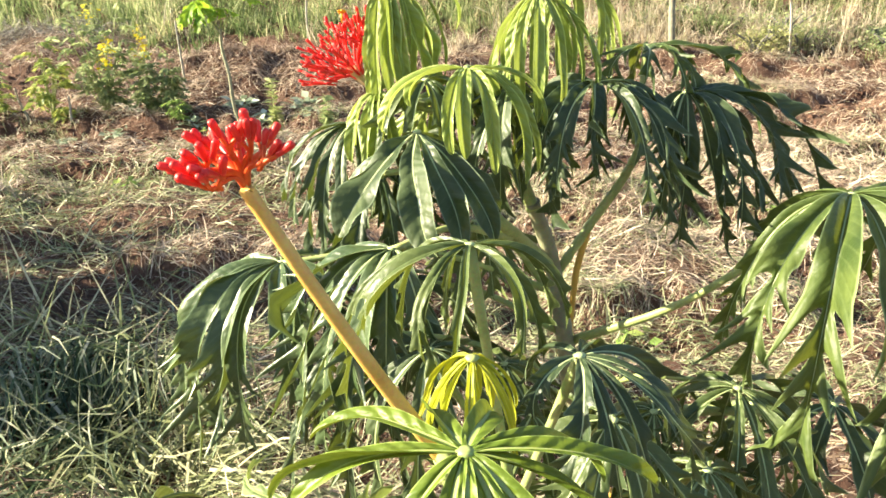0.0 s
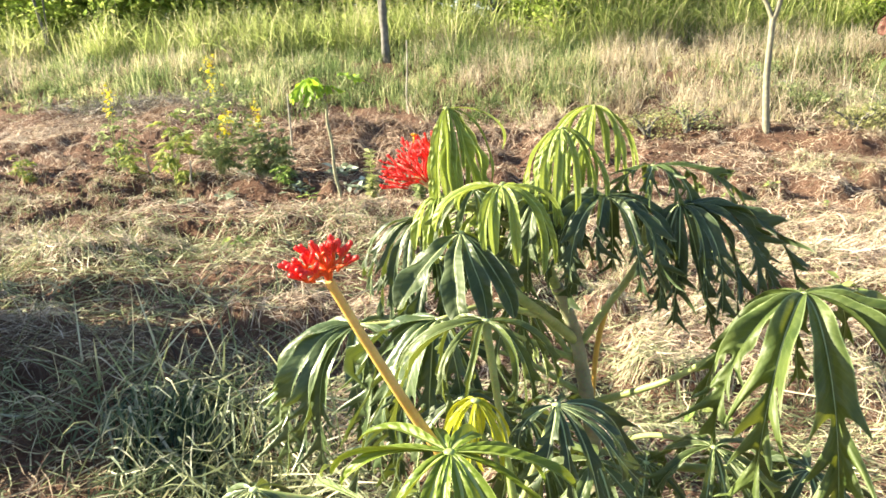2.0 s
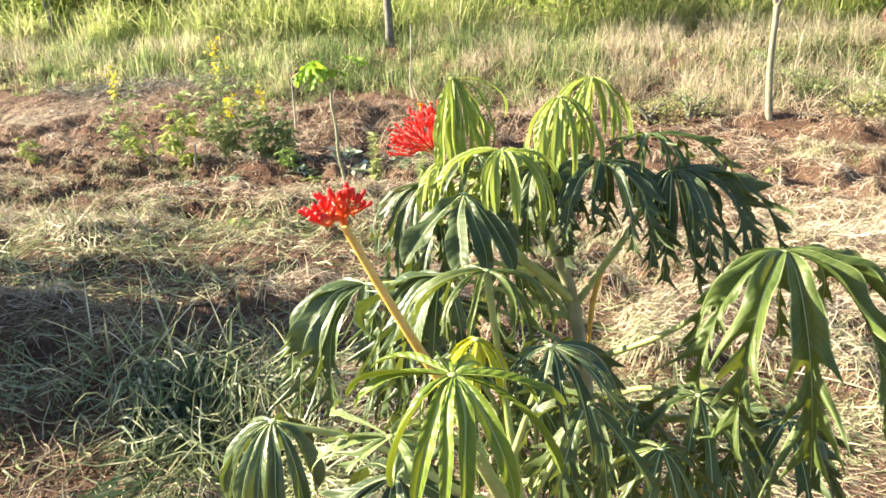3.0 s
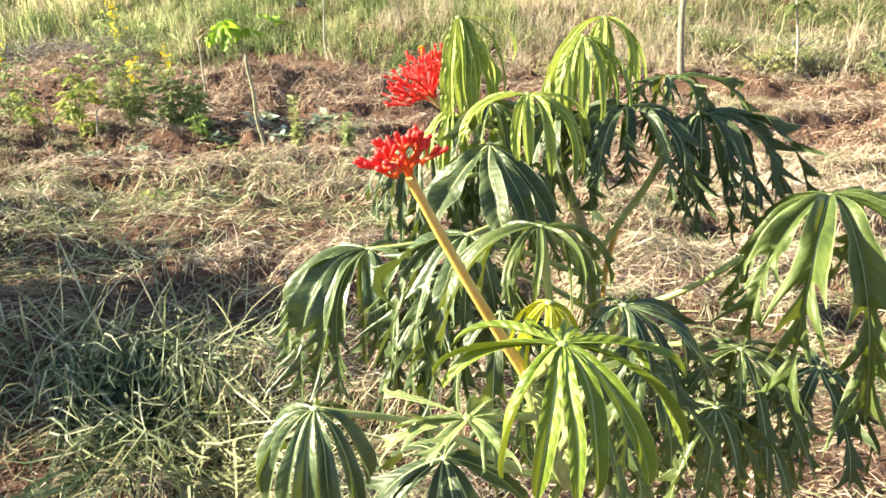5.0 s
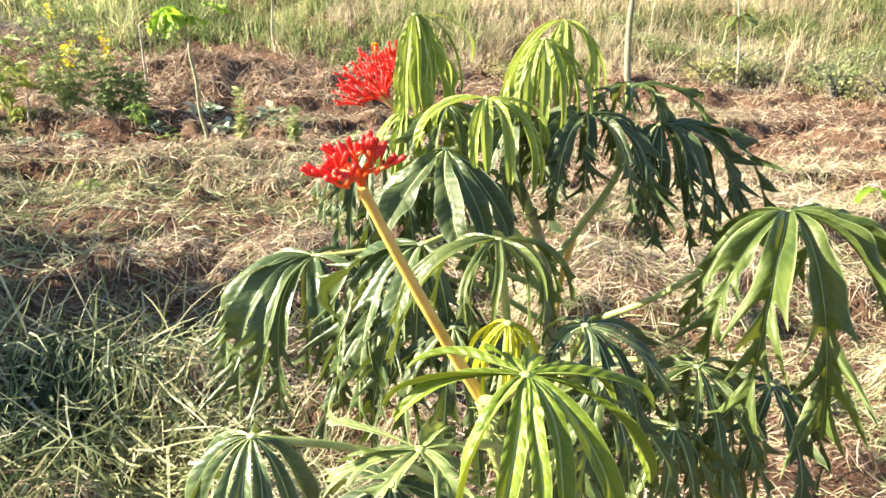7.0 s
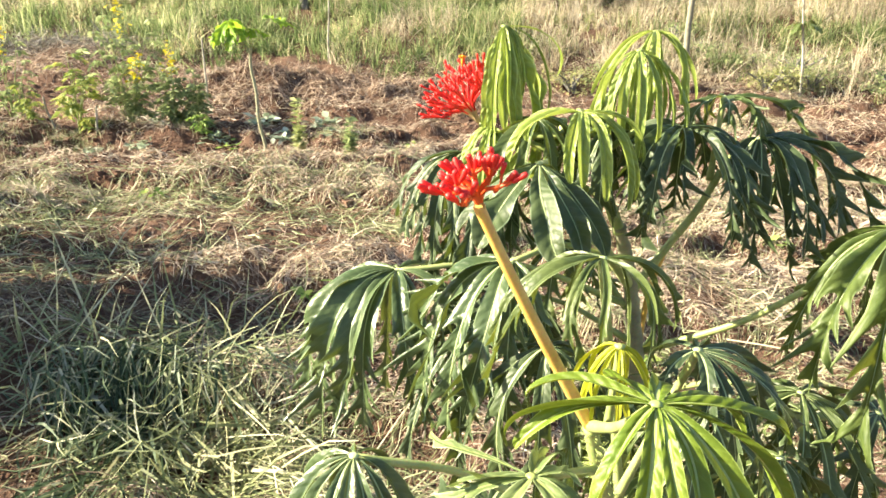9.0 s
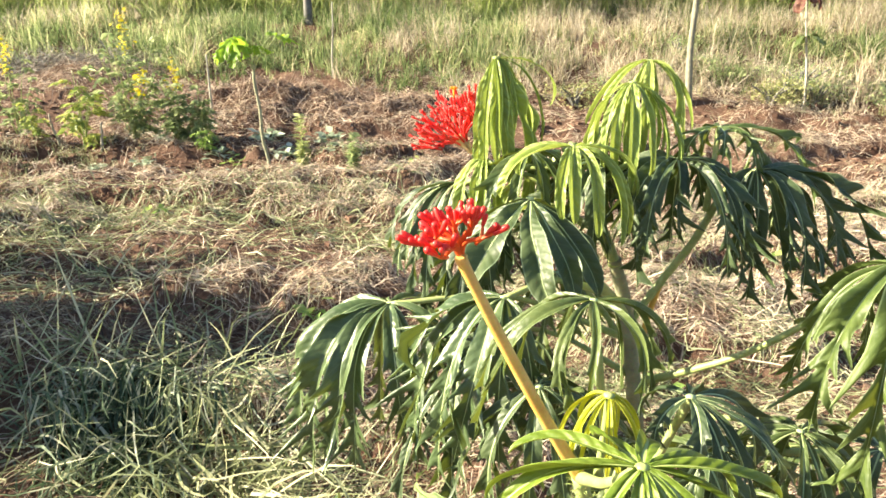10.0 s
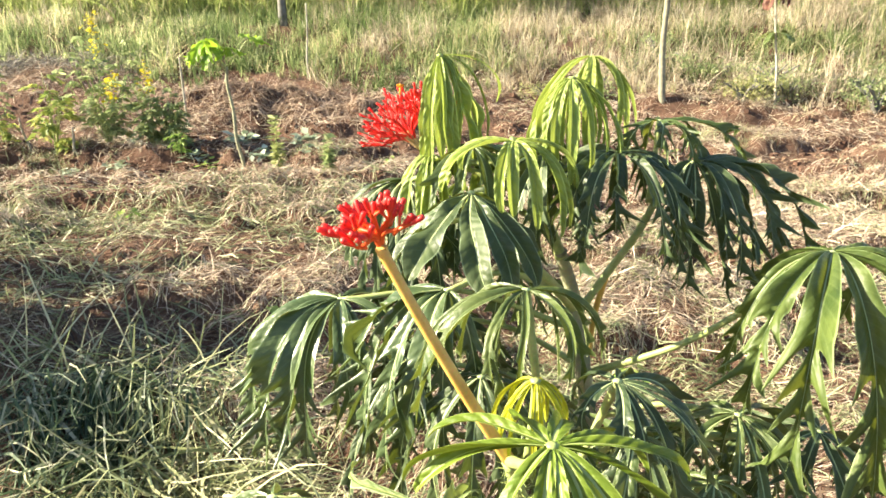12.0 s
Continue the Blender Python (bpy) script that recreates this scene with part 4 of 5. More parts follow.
palm_leaf(coral, (-0.12, 0.92, 1.22), (0.10, 0.95, 1.12), 0.24, 9, 2, -86, 0.55, 15, -100, 0.021, LEAF_DARK, DARK, 26, 4, 0.85, sag=0.02)
palm_leaf(coral, (0.02, 0.80, 1.15), (0.12, 0.95, 1.0), 0.22, 9, 2, -86, 0.55, 15, -90, 0.018, LEAF_MID, MIDL, 27, 4, 0.85)
for i, (hub, org, ln, lean, sd) in enumerate([((-0.06, 0.66, 1.25), (0.06, 0.68, 0.95), 0.22, -120, 51), ((-0.17, 0.80, 1.20), (0.10, 0.94, 1.05), 0.25, -110, 52), ((0.20, 0.74, 1.12), (0.12, 0.95, 0.95), 0.20, -70, 59), ((0.37, 0.88, 1.04), (0.14, 0.96, 0.92), 0.18, -30, 60),
                                            ((0.23, 0.62, 1.13), (0.08, 0.70, 0.95), 0.20, -50, 54), ((0.05, 0.66, 1.17), (0.05, 0.66, 0.98), 0.19, -90, 55), ((-0.02, 0.99, 1.28), (0.09, 0.95, 1.18), 0.22, 160, 56),]):
    palm_leaf(coral, hub, org, ln, 10, 4, -87, 0.5, 18, lean, 0.013, LEAF_DARK if sd < 54 else LEAF_MID, MIDL, sd, 3, 0.9, 24, crinkle=0.3, sag=0.02)
for hub, org, ln, lean, sd in [((0.16, 0.72, 1.06), (0.19, 0.87, 0.885), 0.20, -100, 64), ((0.27, 0.78, 1.02), (0.26, 0.80, 0.925), 0.17, -80, 65), ((0.35, 0.76, 1.00), (0.33, 0.79, 0.94), 0.15, -60, 66), ((0.08, 0.62, 1.10), (0.07, 0.70, 0.95), 0.20, -70, 67)]:
    palm_leaf(coral, hub, org, ln, 9, 6, -88, 0.5, 18, lean, 0.0105, LEAF_PALE if sd % 2 else LEAF_MID, MIDL, sd, 2, 0.8, 24, crinkle=0.25, sag=0.01)
# leaves in the shade of the top
for hub, org, ln, lean, sd, mat in [((0.03, 0.97, 1.49), (0.0, 0.93, 1.45), 0.19, -90, 71, LEAF_MID), ((-0.06, 0.99, 1.475), (-0.02, 0.94, 1.46), 0.15, -110, 72, LEAF_YOUNG),
                                   ((-0.10, 0.99, 1.40), (0.03, 0.91, 1.38), 0.20, -120, 74, LEAF_DARK), ((-0.15, 0.94, 1.37), (0.03, 0.91, 1.36), 0.18, -140, 75, LEAF_DARK)]:
    palm_leaf(coral, hub, org, ln, 9, 4, -88, 0.5, 18, lean, 0.0125, mat, MIDL if mat is LEAF_MID else YOUNG if mat is LEAF_YOUNG else DARK, sd, 2, 0.8, 24, crinkle=0.28, sag=0.015)
# mid-green leaves
palm_leaf(coral, (0.401, 0.773, 1.381), (0.125, 0.955, 1.10), 0.31, 10, 10, -88, 0.6, 16, -85, 0.027, LEAF_BROAD, "broad glossy green palmate leaf with deeply cut lobes", 31, 4, 0.96, 42, whole=0.40, stalk=0.0055, sag=-0.03, crinkle=0.24, face=0.3, rib=0.0005, bulge=1.8, hung=[(-171, 0.127, 0.195, 0.014), (-143, 0.150, 0.205, 0.029), (-116, 0.155, 0.245, 0.039), (-79, 0.142, 0.285, 0.038), (-42, 0.158, 0.235, 0.037), (-8, 0.195, 0.250, 0.036), (20, 0.200, 0.189, 0.022), (48, 0.160, 0.214, 0.018), (83, 0.121, 0.210, 0.016), (130, 0.110, 0.185, 0.016)])
palm_leaf(coral, (-0.011, 0.582, 1.399), (0.035, 0.57, 1.06), 0.20, 14, 8, -84, 0.72, 8, -120, 0.0074, LEAF_MID, MIDL, 32, 2, 0.6, 44, strap=True, crinkle=0.16, stalk=0.0052, rib=0.0005, face=0.3, hung=[(-166, 0.120, 0.177), (-155, 0.100, 0.066, 0.014), (-120, 0.092, 0.073), (-108, 0.092, 0.085), (-90, 0.090, 0.080), (180, 0.116, 0.111, 0.010), (0, 0.088, 0.092), (19, 0.078, 0.092), (-48, 0.085, 0.077), (-24, 0.069, 0.104), (51, 0.064, 0.140), (115, 0.066, 0.123), (140, 0.093, 0.124)])
palm_leaf(coral, (-0.004, 0.318, 1.380), F_TOP, 0.165, 14, 4, -86, 0.85, 18, -92, 0.0092, LEAF_FRESH, "bright green palmate leaf with long narrow fingers", 33, 0, 0.55, 28, crinkle=0.07, strap=True, stalk=0.005, sag=-0.01, face=0.15, bulge=1.6, rib=0.0012, hung=[(-169, 0.101, 0.044), (172, 0.109, 0.030), (153, 0.098, 0.015), (-131, 0.078, 0.092), (-105, 0.078, 0.099), (-88, 0.085, 0.095), (-70, 0.080, 0.096), (-38, 0.088, 0.096, 0.0110), (-12, 0.105, 0.097), (5, 0.110, 0.043), (36, 0.086, 0.047), (71, 0.064, 0.021), (115, 0.070, 0.020)])
palm_leaf(coral, (-0.089, 0.371, 1.270), (-0.01, 0.47, 1.21), 0.115, 8, 6, -60, 1.2, 18, -100, 0.0105, LEAF_PALE, "pale grey-green palmate leaf with cut lobes", 34, 2, 0.75, 22, crinkle=0.1, face=0.3, bulge=1.5, hung=[(-171, 0.067, 0.006), (-162, 0.085, 0.027), (-125, 0.060, 0.018), (-49, 0.056, 0.024), (-15, 0.045, 0.024), (151, 0.135, 0.022, 0.0055), (77, 0.051, 0.019), (20, 0.050, 0.016)])
# young leaves
palm_leaf(coral, (-0.020, 0.813, 1.522), (-0.02, 0.90, 1.47), 0.16, 9, 6, -88, 0.55, 20, -80, 0.0092, LEAF_YOUNG, YOUNG, 41, 0, 0.3, 38, strap=True, crinkle=0.16, sag=0.02, face=0.2, hung=[(-156, 0.100, 0.061, 0.0125), (-168, 0.090, 0.050), (-110, 0.066, 0.082, 0.0105), (-92, 0.072, 0.085, 0.0105), (-66, 0.072, 0.105, 0.0105), (-25, 0.074, 0.125), (-8, 0.080, 0.120), (14, 0.091, 0.070), (164, 0.074, 0.045), (69, 0.086, 0.080)])
palm_leaf(coral, (0.066, 0.905, 1.597), (0.01, 0.93, 1.47), 0.165, 16, 12, -102, 0.42, 8, -90, 0.0070, LEAF_YOUNG, YOUNG, 42, 0, 0.3, 30, strap=True, crinkle=0.3, short=0.05)
palm_leaf(coral, (0.114, 1.05, 1.618), (0.0, 0.94, 1.48), 0.185, 11, 14, -89, 0.45, 8, -60, 0.0085, LEAF_YOUNG, YOUNG, 43, 0, 0.4, 40, strap=True, crinkle=0.16, short=0.1)
palm_leaf(coral, (-0.142, 0.925, 1.481), (-0.08, 0.94, 1.462), 0.10, 8, 0, -88, 0.5, 20, -120, 0.0100, LEAF_YOUNG, YOUNG, 47, 0, 0.3, 36, strap=True, crinkle=0.3, stalk=0.003, hung=[(-170, 0.040, 0.075), (-140, 0.044, 0.085), (-112, 0.044, 0.090), (-85, 0.042, 0.085), (-55, 0.040, 0.080), (165, 0.036, 0.070), (100, 0.040, 0.080)])
palm_leaf(coral, (-0.126, 0.950, 1.628), (-0.105, 0.972, 1.463), 0.20, 16, 4, -90, 0.22, 8, -85, 0.0130, LEAF_YOUNG, YOUNG, 44, 0, 0.35, 42, close=0.12, strap=True, crinkle=0.3, sag=0.0, stalk=0.0026, face=0.25, bulge=1.45, hung=[(-140, 0.034, 0.166, 0.013), (-112, 0.038, 0.158, 0.012), (-92, 0.041, 0.148, 0.012), (-74, 0.044, 0.164, 0.0125), (-56, 0.045, 0.182, 0.008), (-36, 0.041, 0.100, 0.006), (-20, 0.053, 0.158, 0.013), (12, 0.066, 0.158, 0.013), (16, 0.083, 0.136, 0.005, 1.7), (25, 0.115, 0.076, 0.0045, 1.7), (60, 0.057, 0.158), (100, 0.047, 0.152), (165, 0.032, 0.148)])
palm_leaf(coral, (-0.006, 0.468, 1.351), (-0.012, 0.46, 1.27), 0.088, 14, 14, -89, 0.36, 10, -90, 0.0048, LEAF_YELLOW, "bright yellow young leaf with closed drooping fingers", 45, 0, 0.3, 42, strap=True, crinkle=0.15, stalk=0.0035, short=0.1)
palm_leaf(coral, (-0.075, 0.90, 1.50), (-0.03, 0.94, 1.49), 0.14, 9, 5, -85, 0.6, 20, -110, 0.012, LEAF_MID, MIDL, 46, 2, 0.5, 28)


def bud_mesh(name, length, radius, mat):
    s = np.array([0, 0.12, 0.35, 0.62, 0.85, 0.96, 1.0])
    r = radius * np.array([0.7, 0.76, 0.86, 0.98, 0.98, 0.78, 0.4])
    v, f = tube(np.stack([s * 0, s * 0, s * length], 1), r, 8)
    return mesh_of(name, v, f, mat)


def flower_head(base, axis, reach, primaries, subs, thick, spread, bud, seed, label, flat=1.0, side=(0, 0, 0)):
    """A coral-like head: fleshy branchlets that fork into short stalks, each ending in a bud."""
    rng = np.random.RandomState(seed)
    base, axis = np.array(base, float), np.array(axis, float)
    axis /= np.linalg.norm(axis)
    a = np.cross(axis, (0.2, 1, 0.1))
    a /= np.linalg.norm(a)
    b = np.cross(axis, a)
    arms, tips, pale = [], [], []
    for i in range(primaries):
        ang = i * 2.39996 + rng.normal(0, 0.2)
        lean_a = spread * math.sqrt((i + 0.5) / primaries)
        d = axis * math.cos(lean_a) + (a * math.cos(ang) + b * math.sin(ang)) * math.sin(lean_a)
        d = d + np.array(side)
        d /= np.linalg.norm(d)
        l1 = reach * rng.uniform(0.5, 0.62)
        p1 = base + d * l1
        bend = base + axis * l1 * 0.3 + d * l1 * 0.28
        arms.append(tube(curve([base, bend, p1], 7), [thick * 1.25, thick, thick * 0.9], 8))
        pale += [int(k < 16 + 8 * (i % 2)) for k in range(len(arms[-1][1]))]
        for j in range(subs):
            e = d * 1.0 + (a * rng.normal(0, 0.42) + b * rng.normal(0, 0.42)) + axis * 0.25
            e /= np.linalg.norm(e)
            l2 = reach * rng.uniform(0.16, 0.34)
            start = base + d * l1 * rng.uniform(0.72, 0.98)
            p2 = start + e * l2
            arms.append(tube(curve([start, start + (d * 0.6 + e * 0.4) * l2 * 0.5, p2], 5), [thick * 0.78, thick * 0.62, thick * 0.6], 7))
            pale += [0] * len(arms[-1][1])
            tips.append((p2, e))
    v, f = joined(arms)
    head = part("flower_head", mesh_of("flower_head", v, f, [CORAL_ORANGE, CORAL_ORANGE] if thick > 0.002 else [CORAL_RED, CORAL_CREAM], pale), coral, label)
    for p, e in tips:
        turn = Vector(e).to_track_quat("Z", "Y").to_matrix().to_4x4()
        k = rng.uniform(0.8, 1.2)
        part("bud", bud, head, at=Matrix.Translation(p) @ turn @ Matrix.Diagonal((k, k, k * rng.uniform(0.85, 1.15), 1)))
    return head


branch("flower_stalk", [F_TOP, (-0.070, 0.437, 1.350), (-0.109, 0.425, 1.430), (-0.138, 0.416, 1.494), (-0.141, 0.4155, 1.502)], [0.0066, 0.0055, 0.0047, 0.0056], STEM_FLOWER, "thick smooth ochre-yellow flower stalk", 40)
branch("flower_stalk", [(-0.03, 0.945, 1.47), (-0.09, 0.965, 1.462), (-0.13, 0.98, 1.465), (-0.161, 0.987, 1.478)], [0.006, 0.005, 0.005], STEM_GREEN, "", 20)
BUD_BIG, BUD_SMALL = bud_mesh("bud", 0.0128, 0.0026, CORAL_RED), bud_mesh("bud", 0.0095, 0.0021, CORAL_RED)
flower_head((-0.141, 0.4155, 1.502), (-0.12, -0.05, 1.0), 0.049, 12, 4, 0.0021, 1.3, BUD_BIG, 61, "coral-red flower head of fleshy buds", side=(-0.34, 0, 0.06))
second = flower_head((-0.161, 0.987, 1.478), (-0.72, 0.05, 1.0), 0.122, 24, 5, 0.0018, 0.85, BUD_SMALL, 62, "slender branched coral-red flower head")
v, f = joined([tube(curve([(0, 0, 0), (0.003 * math.cos(i * 1.2566), 0.003 * math.sin(i * 1.2566), 0.003), (0.0055 * math.cos(i * 1.2566), 0.0055 * math.sin(i * 1.2566), 0.002)], 5), [0.0008, 0.0022, 0.0014], 6) for i in range(5)] + [tube([(0, 0, -0.012), (0, 0, 0.001)], [0.0013, 0.0016], 6)])
part("open_flower", mesh_of("open_flower", v, f, PETAL_ORANGE), second, "small open orange-yellow flower", pose(-0.190, 0.972, 1.580, -20, 0, 0))


# ---- saplings, flowering shrubs and weeds ----
def leaf_quads(rng, centres, normals_up, size, slim=0.45):
    """Small folded leaves (two halves each) at the centres."""
    n = len(centres)
    ang, tip = rng.uniform(0, 6.2832, n), rng.uniform(-0.9, 0.5, n)
    d = np.stack([np.cos(ang) * np.cos(tip), np.sin(ang) * np.cos(tip), np.sin(tip)], 1)
    lat = np.cross(d, np.array([0, 0, 1.0]) + rng.normal(0, 0.35, (n, 3)))
    lat /= np.linalg.norm(lat, axis=1)[:, None]
    nor = np.cross(lat, d)
    L = (size * rng.uniform(0.6, 1.3, n))[:, None]
    c = np.asarray(centres)
    p0, p3 = c, c + d * L
    m = c + d * L * 0.5
    l, r = m - lat * L * slim * 0.5 + nor * L * 0.08, m + lat * L * slim * 0.5 + nor * L * 0.08
    v = np.stack([p0, l, p3, r], 1).reshape(-1, 3)
    k = np.arange(n) * 4
    return v, np.concatenate([np.stack([k, k + 1, k + 2], 1), np.stack([k, k + 2, k + 3], 1)])


def place_thing(name, x, y, label, category, group=""):
    return thing(name, (x, y, h1(x, y)), label, category, group)


def papaya(x, y):
    t = place_thing("sapling", x, y, "slim young tree with fresh green lobed leaves at its tip", "sapling")
    line = curve([(0, 0, -0.04), (-0.015, 0.01, 0.25), (-0.06, 0, 0.52), (-0.06, -0.01, 0.83), (-0.10, 0, 1.10), (-0.085, 0, 1.30)], 40)
    v, f = tube(line, 0.021 - 0.006 * np.linspace(0, 1, 40) + 0.0015 * np.sin(np.linspace(0, 60, 40)), 9)
    part("trunk", mesh_of("trunk", v, f, BARK_GREY), t)
    v, f = tube(curve([(-0.092, 0, 1.22), (-0.13, 0, 1.30), (-0.17, 0.01, 1.36)], 6), [0.012, 0.010, 0.008], 8)
    part("side_shoot", mesh_of("side_shoot", v, f, BARK_GREY), t)
    top = (-0.085, 0, 1.28)
    for i, (hub, lean, ln, up, down, wide) in enumerate([((-0.26, -0.08, 1.56), 215, 0.33, 0, -75, 0.062), ((-0.20, -0.16, 1.50), 250, 0.24, -10, -70, 0.05), ((-0.03, -0.05, 1.48), -60, 0.15, 5, -60, 0.04), ((0.17, 0.02, 1.58), 15, 0.24, 18, -25, 0.042)]):
        palm_leaf(t, hub, top, ln, 7, up, down, 0.9, 25, lean, wide, LEAF_PAPAYA, "", 70 + i, 1, 0.5, 12, spread=280, stalk=0.005, stalk_mat=STEM_GREEN)
    return t


def leaflets(rng, base, way, size, slim=0.30):
    """Small pointed leaves, each from its base along its way, with a slight droop at the tip."""
    n = len(base)
    way = way / (np.linalg.norm(way, axis=1)[:, None] + 1e-9)
    side = np.cross(way, np.array([0, 0, 1.0]) + rng.normal(0, 0.45, (n, 3)))
    side /= np.linalg.norm(side, axis=1)[:, None] + 1e-9
    l = size * rng.uniform(0.75, 1.2, (n, 1))
    drop = np.array([0, 0, -0.12]) * l
    v = np.stack([base, base + way * l * 0.45 + side * l * slim, base + way * l + 2 * drop, base + way * l * 0.45 - side * l * slim + drop * 0.5], 1)
    return v.reshape(-1, 3), np.arange(4 * n).reshape(-1, 4)


def feathery(x, y, tall, seed, label, flowers=0, stems=3, mat=None, width=0.22, frond=0.25, leaf=0.06, count=14):
    """An upright herb whose stems carry feathered leaves, or with no frond narrow single leaves; the first stems may end in yellow flower spikes."""
    rng = np.random.RandomState(seed)
    t = place_thing("flowering_shrub" if flowers else "seedling", x, y, label, "plant", "plants at the field edge")
    stalks, bases, ways, spikes = [], [], [], []
    for i in range(stems):
        a, out = rng.uniform(0, 6.28), rng.uniform(0.3, 1.0) * width * (i > 0)
        h = tall * (1 if i == 0 else rng.uniform(0.5, 0.9))
        line = curve([(0, 0, -0.03), (math.cos(a) * out * 0.4, math.sin(a) * out * 0.4, h * 0.45), (math.cos(a) * out, math.sin(a) * out, h)], 14)
        stalks.append(tube(line, [0.010, 0.007, 0.003], 6))
        on = lambda u: np.stack([np.interp(u, np.linspace(0, 1, 14), line[:, k]) for k in range(3)], -1)
        top = 0.72 if i < flowers else 1.0
        for k in range(count):
            u = 0.16 + (top - 0.16) * (k + rng.uniform(0, 0.8)) / count
            b = k * 2.4 + rng.normal(0, 0.4)
            flat = np.array([math.cos(b), math.sin(b), 0.0])
            root = on(u)
            if not frond:
                for c in range(5):
                    b += 1.2566
                    bases.append(root[None])
                    ways.append(np.array([[math.cos(b), math.sin(b), rng.uniform(-0.1, 0.8)]]))
                continue
            l = frond * rng.uniform(0.7, 1.15) * (1.1 - 0.5 * u)
            rachis = curve([root, root + flat * l * 0.5 + (0, 0, l * 0.28), root + flat * l + (0, 0, l * rng.uniform(-0.25, 0.2))], 8)
            stalks.append(tube(rachis, [0.0035, 0.0015], 4))
            w = np.repeat(np.linspace(0.22, 1.0, 7), 2)
            p = np.stack([np.interp(w, np.linspace(0, 1, 8), rachis[:, q]) for q in range(3)], 1)
            bases.append(p)
            ways.append(np.tile(np.array([[-flat[1], flat[0], 0], [flat[1], -flat[0], 0]]), (7, 1)) + flat * 0.7 + rng.normal(0, 0.18, (14, 3)) - np.array([0, 0, 0.15]))
        if i < flowers:
            w = rng.uniform(0.72, 1.0, 60)
            spikes.append(on(w) + rng.normal(0, 0.03, (60, 3)) * (1.5 - w)[:, None] * 2)
    v, f = joined(stalks)
    part("stem", mesh_of("stem", v, f, STEM_GREEN), t)
    v, f = leaflets(rng, np.vstack(bases), np.vstack(ways), leaf, 0.20 if frond else 0.19)
    part("foliage", mesh_of("foliage", v, f, mat or WEED), t)
    for c in spikes:
        v, f = leaf_quads(rng, c, 1, 0.055, 0.8)
        tagged(part("flower_spike", mesh_of("flower_spike", v, f, PETAL_YELLOW), t, "bright yellow flower spike"), kind="stuff")
    return t


papaya(-2.73, 7.36)
YEL = "feathery green shrub with yellow flower spikes"
feathery(-5.06, 8.85, 1.70, 81, YEL, 2, 10, HERB, 0.54, 0.24, 0.10, 7)
feathery(-4.45, 8.88, 1.10, 82, YEL, 1, 9, HERB, 0.46, 0.23, 0.095, 7)
feathery(-4.12, 8.80, 0.80, 90, "leafy green herb on bare soil", 0, 6, HERB, 0.22, 0.19, 0.08, 8)
feathery(-7.0, 9.25, 1.35, 83, YEL, 1, 5, HERB, 0.28, 0.20, 0.085, 7)
feathery(-5.7, 8.67, 1.05, 84, "thin yellowing green sapling on bare soil", 0, 6, WEED_YELLOW, 0.42, 0.32, 0.11, 6)
feathery(-6.45, 8.75, 0.50, 85, "small yellow-green seedling on bare soil", 0, 3, WEED_YELLOW, 0.16, 0.22, 0.085, 5)
feathery(-8.3, 8.75, 0.45, 86, "small yellow-green seedling on bare soil", 0, 3, WEED_YELLOW, 0.15, 0.20, 0.08, 5)
feathery(-2.38, 7.44, 0.72, 87, "pale green seedling with narrow leaves", 0, 2, WEED_PALE, 0.04, 0, 0.10, 22)
feathery(-1.76, 7.25, 0.44, 88, "olive green seedling with narrow leaves", 0, 2, HERB, 0.03, 0, 0.095, 16)
feathery(-3.95, 8.5, 0.30, 89, "low green weed at the edge of bare soil", 0, 3, WEED, 0.18, 0.14, 0.06, 6)


def weed_clump(x, y, size, seed, mat, label, n=26, slim=0.55):
    rng = np.random.RandomState(seed)
    c = np.stack([rng.normal(0, size * 0.35, n), rng.normal(0, size * 0.35, n), np.abs(rng.normal(0.03, 0.03, n))], 1)
    v, f = leaf_quads(rng, c, 1, size * 0.6, slim)
    t = place_thing("low_weed", x, y, label, "weed", "weeds on the soil")
    part("foliage", mesh_of("foliage", v, f, mat), t)
    return t


for i, (wx, wy, ws) in enumerate([(-2.62, 7.72, 0.26), (-2.95, 7.75, 0.28), (-3.45, 7.55, 0.30), (-3.2, 7.35, 0.22), (-2.5, 7.9, 0.2), (-3.75, 8.5, 0.2), (-2.9, 8.6, 0.22), (-4.6, 8.2, 0.2), (-4.3, 9.0, 0.26), (-3.4, 9.2, 0.3), (-2.6, 9.4, 0.28), (-5.0, 7.7, 0.22), (-2.2, 8.3, 0.2), (-4.9, 9.2, 0.3)]):
    weed_clump(wx, wy, ws, 100 + i, WEED_GREY, "low clump of pale grey-green broad leaves on soil", 40, 0.55)
for i in range(16):
    weed_clump(random.uniform(-6, 4), random.uniform(3.2, 8.8), random.uniform(0.12, 0.22), 130 + i, WEED, "small green weed among straw", 14)


# ---- trees, stakes and the hedge ----
def slim_tree(name, x, y, points, radii, mat, label, forks=(), crown=None):
    t = place_thing(name, x, y, label, "tree", "young trees")
    line = curve(points, 30)
    v, f = tube(line, np.interp(np.linspace(0, 1, 30), np.linspace(0, 1, len(radii)), radii) * (1 + np.random.normal(0, 0.03, 30)), 10)
    part("trunk", mesh_of("trunk", v, f, mat), t)
    for pts, rad in forks:
        v, f = tube(curve(pts, 14), rad, 8)
        part("limb", mesh_of("limb", v, f, mat), t)
    if crown:
        rng = np.random.RandomState(int(abs(x * 100)))
        c, size, count, leaf = crown
        cc = np.array(c) + rng.normal(0, 1, (count, 3)) * np.array(size)
        v, f = leaf_quads(rng, cc, 1, leaf, 0.4)
        part("crown", mesh_of("crown", v, f, FOLIAGE), t)
    return t


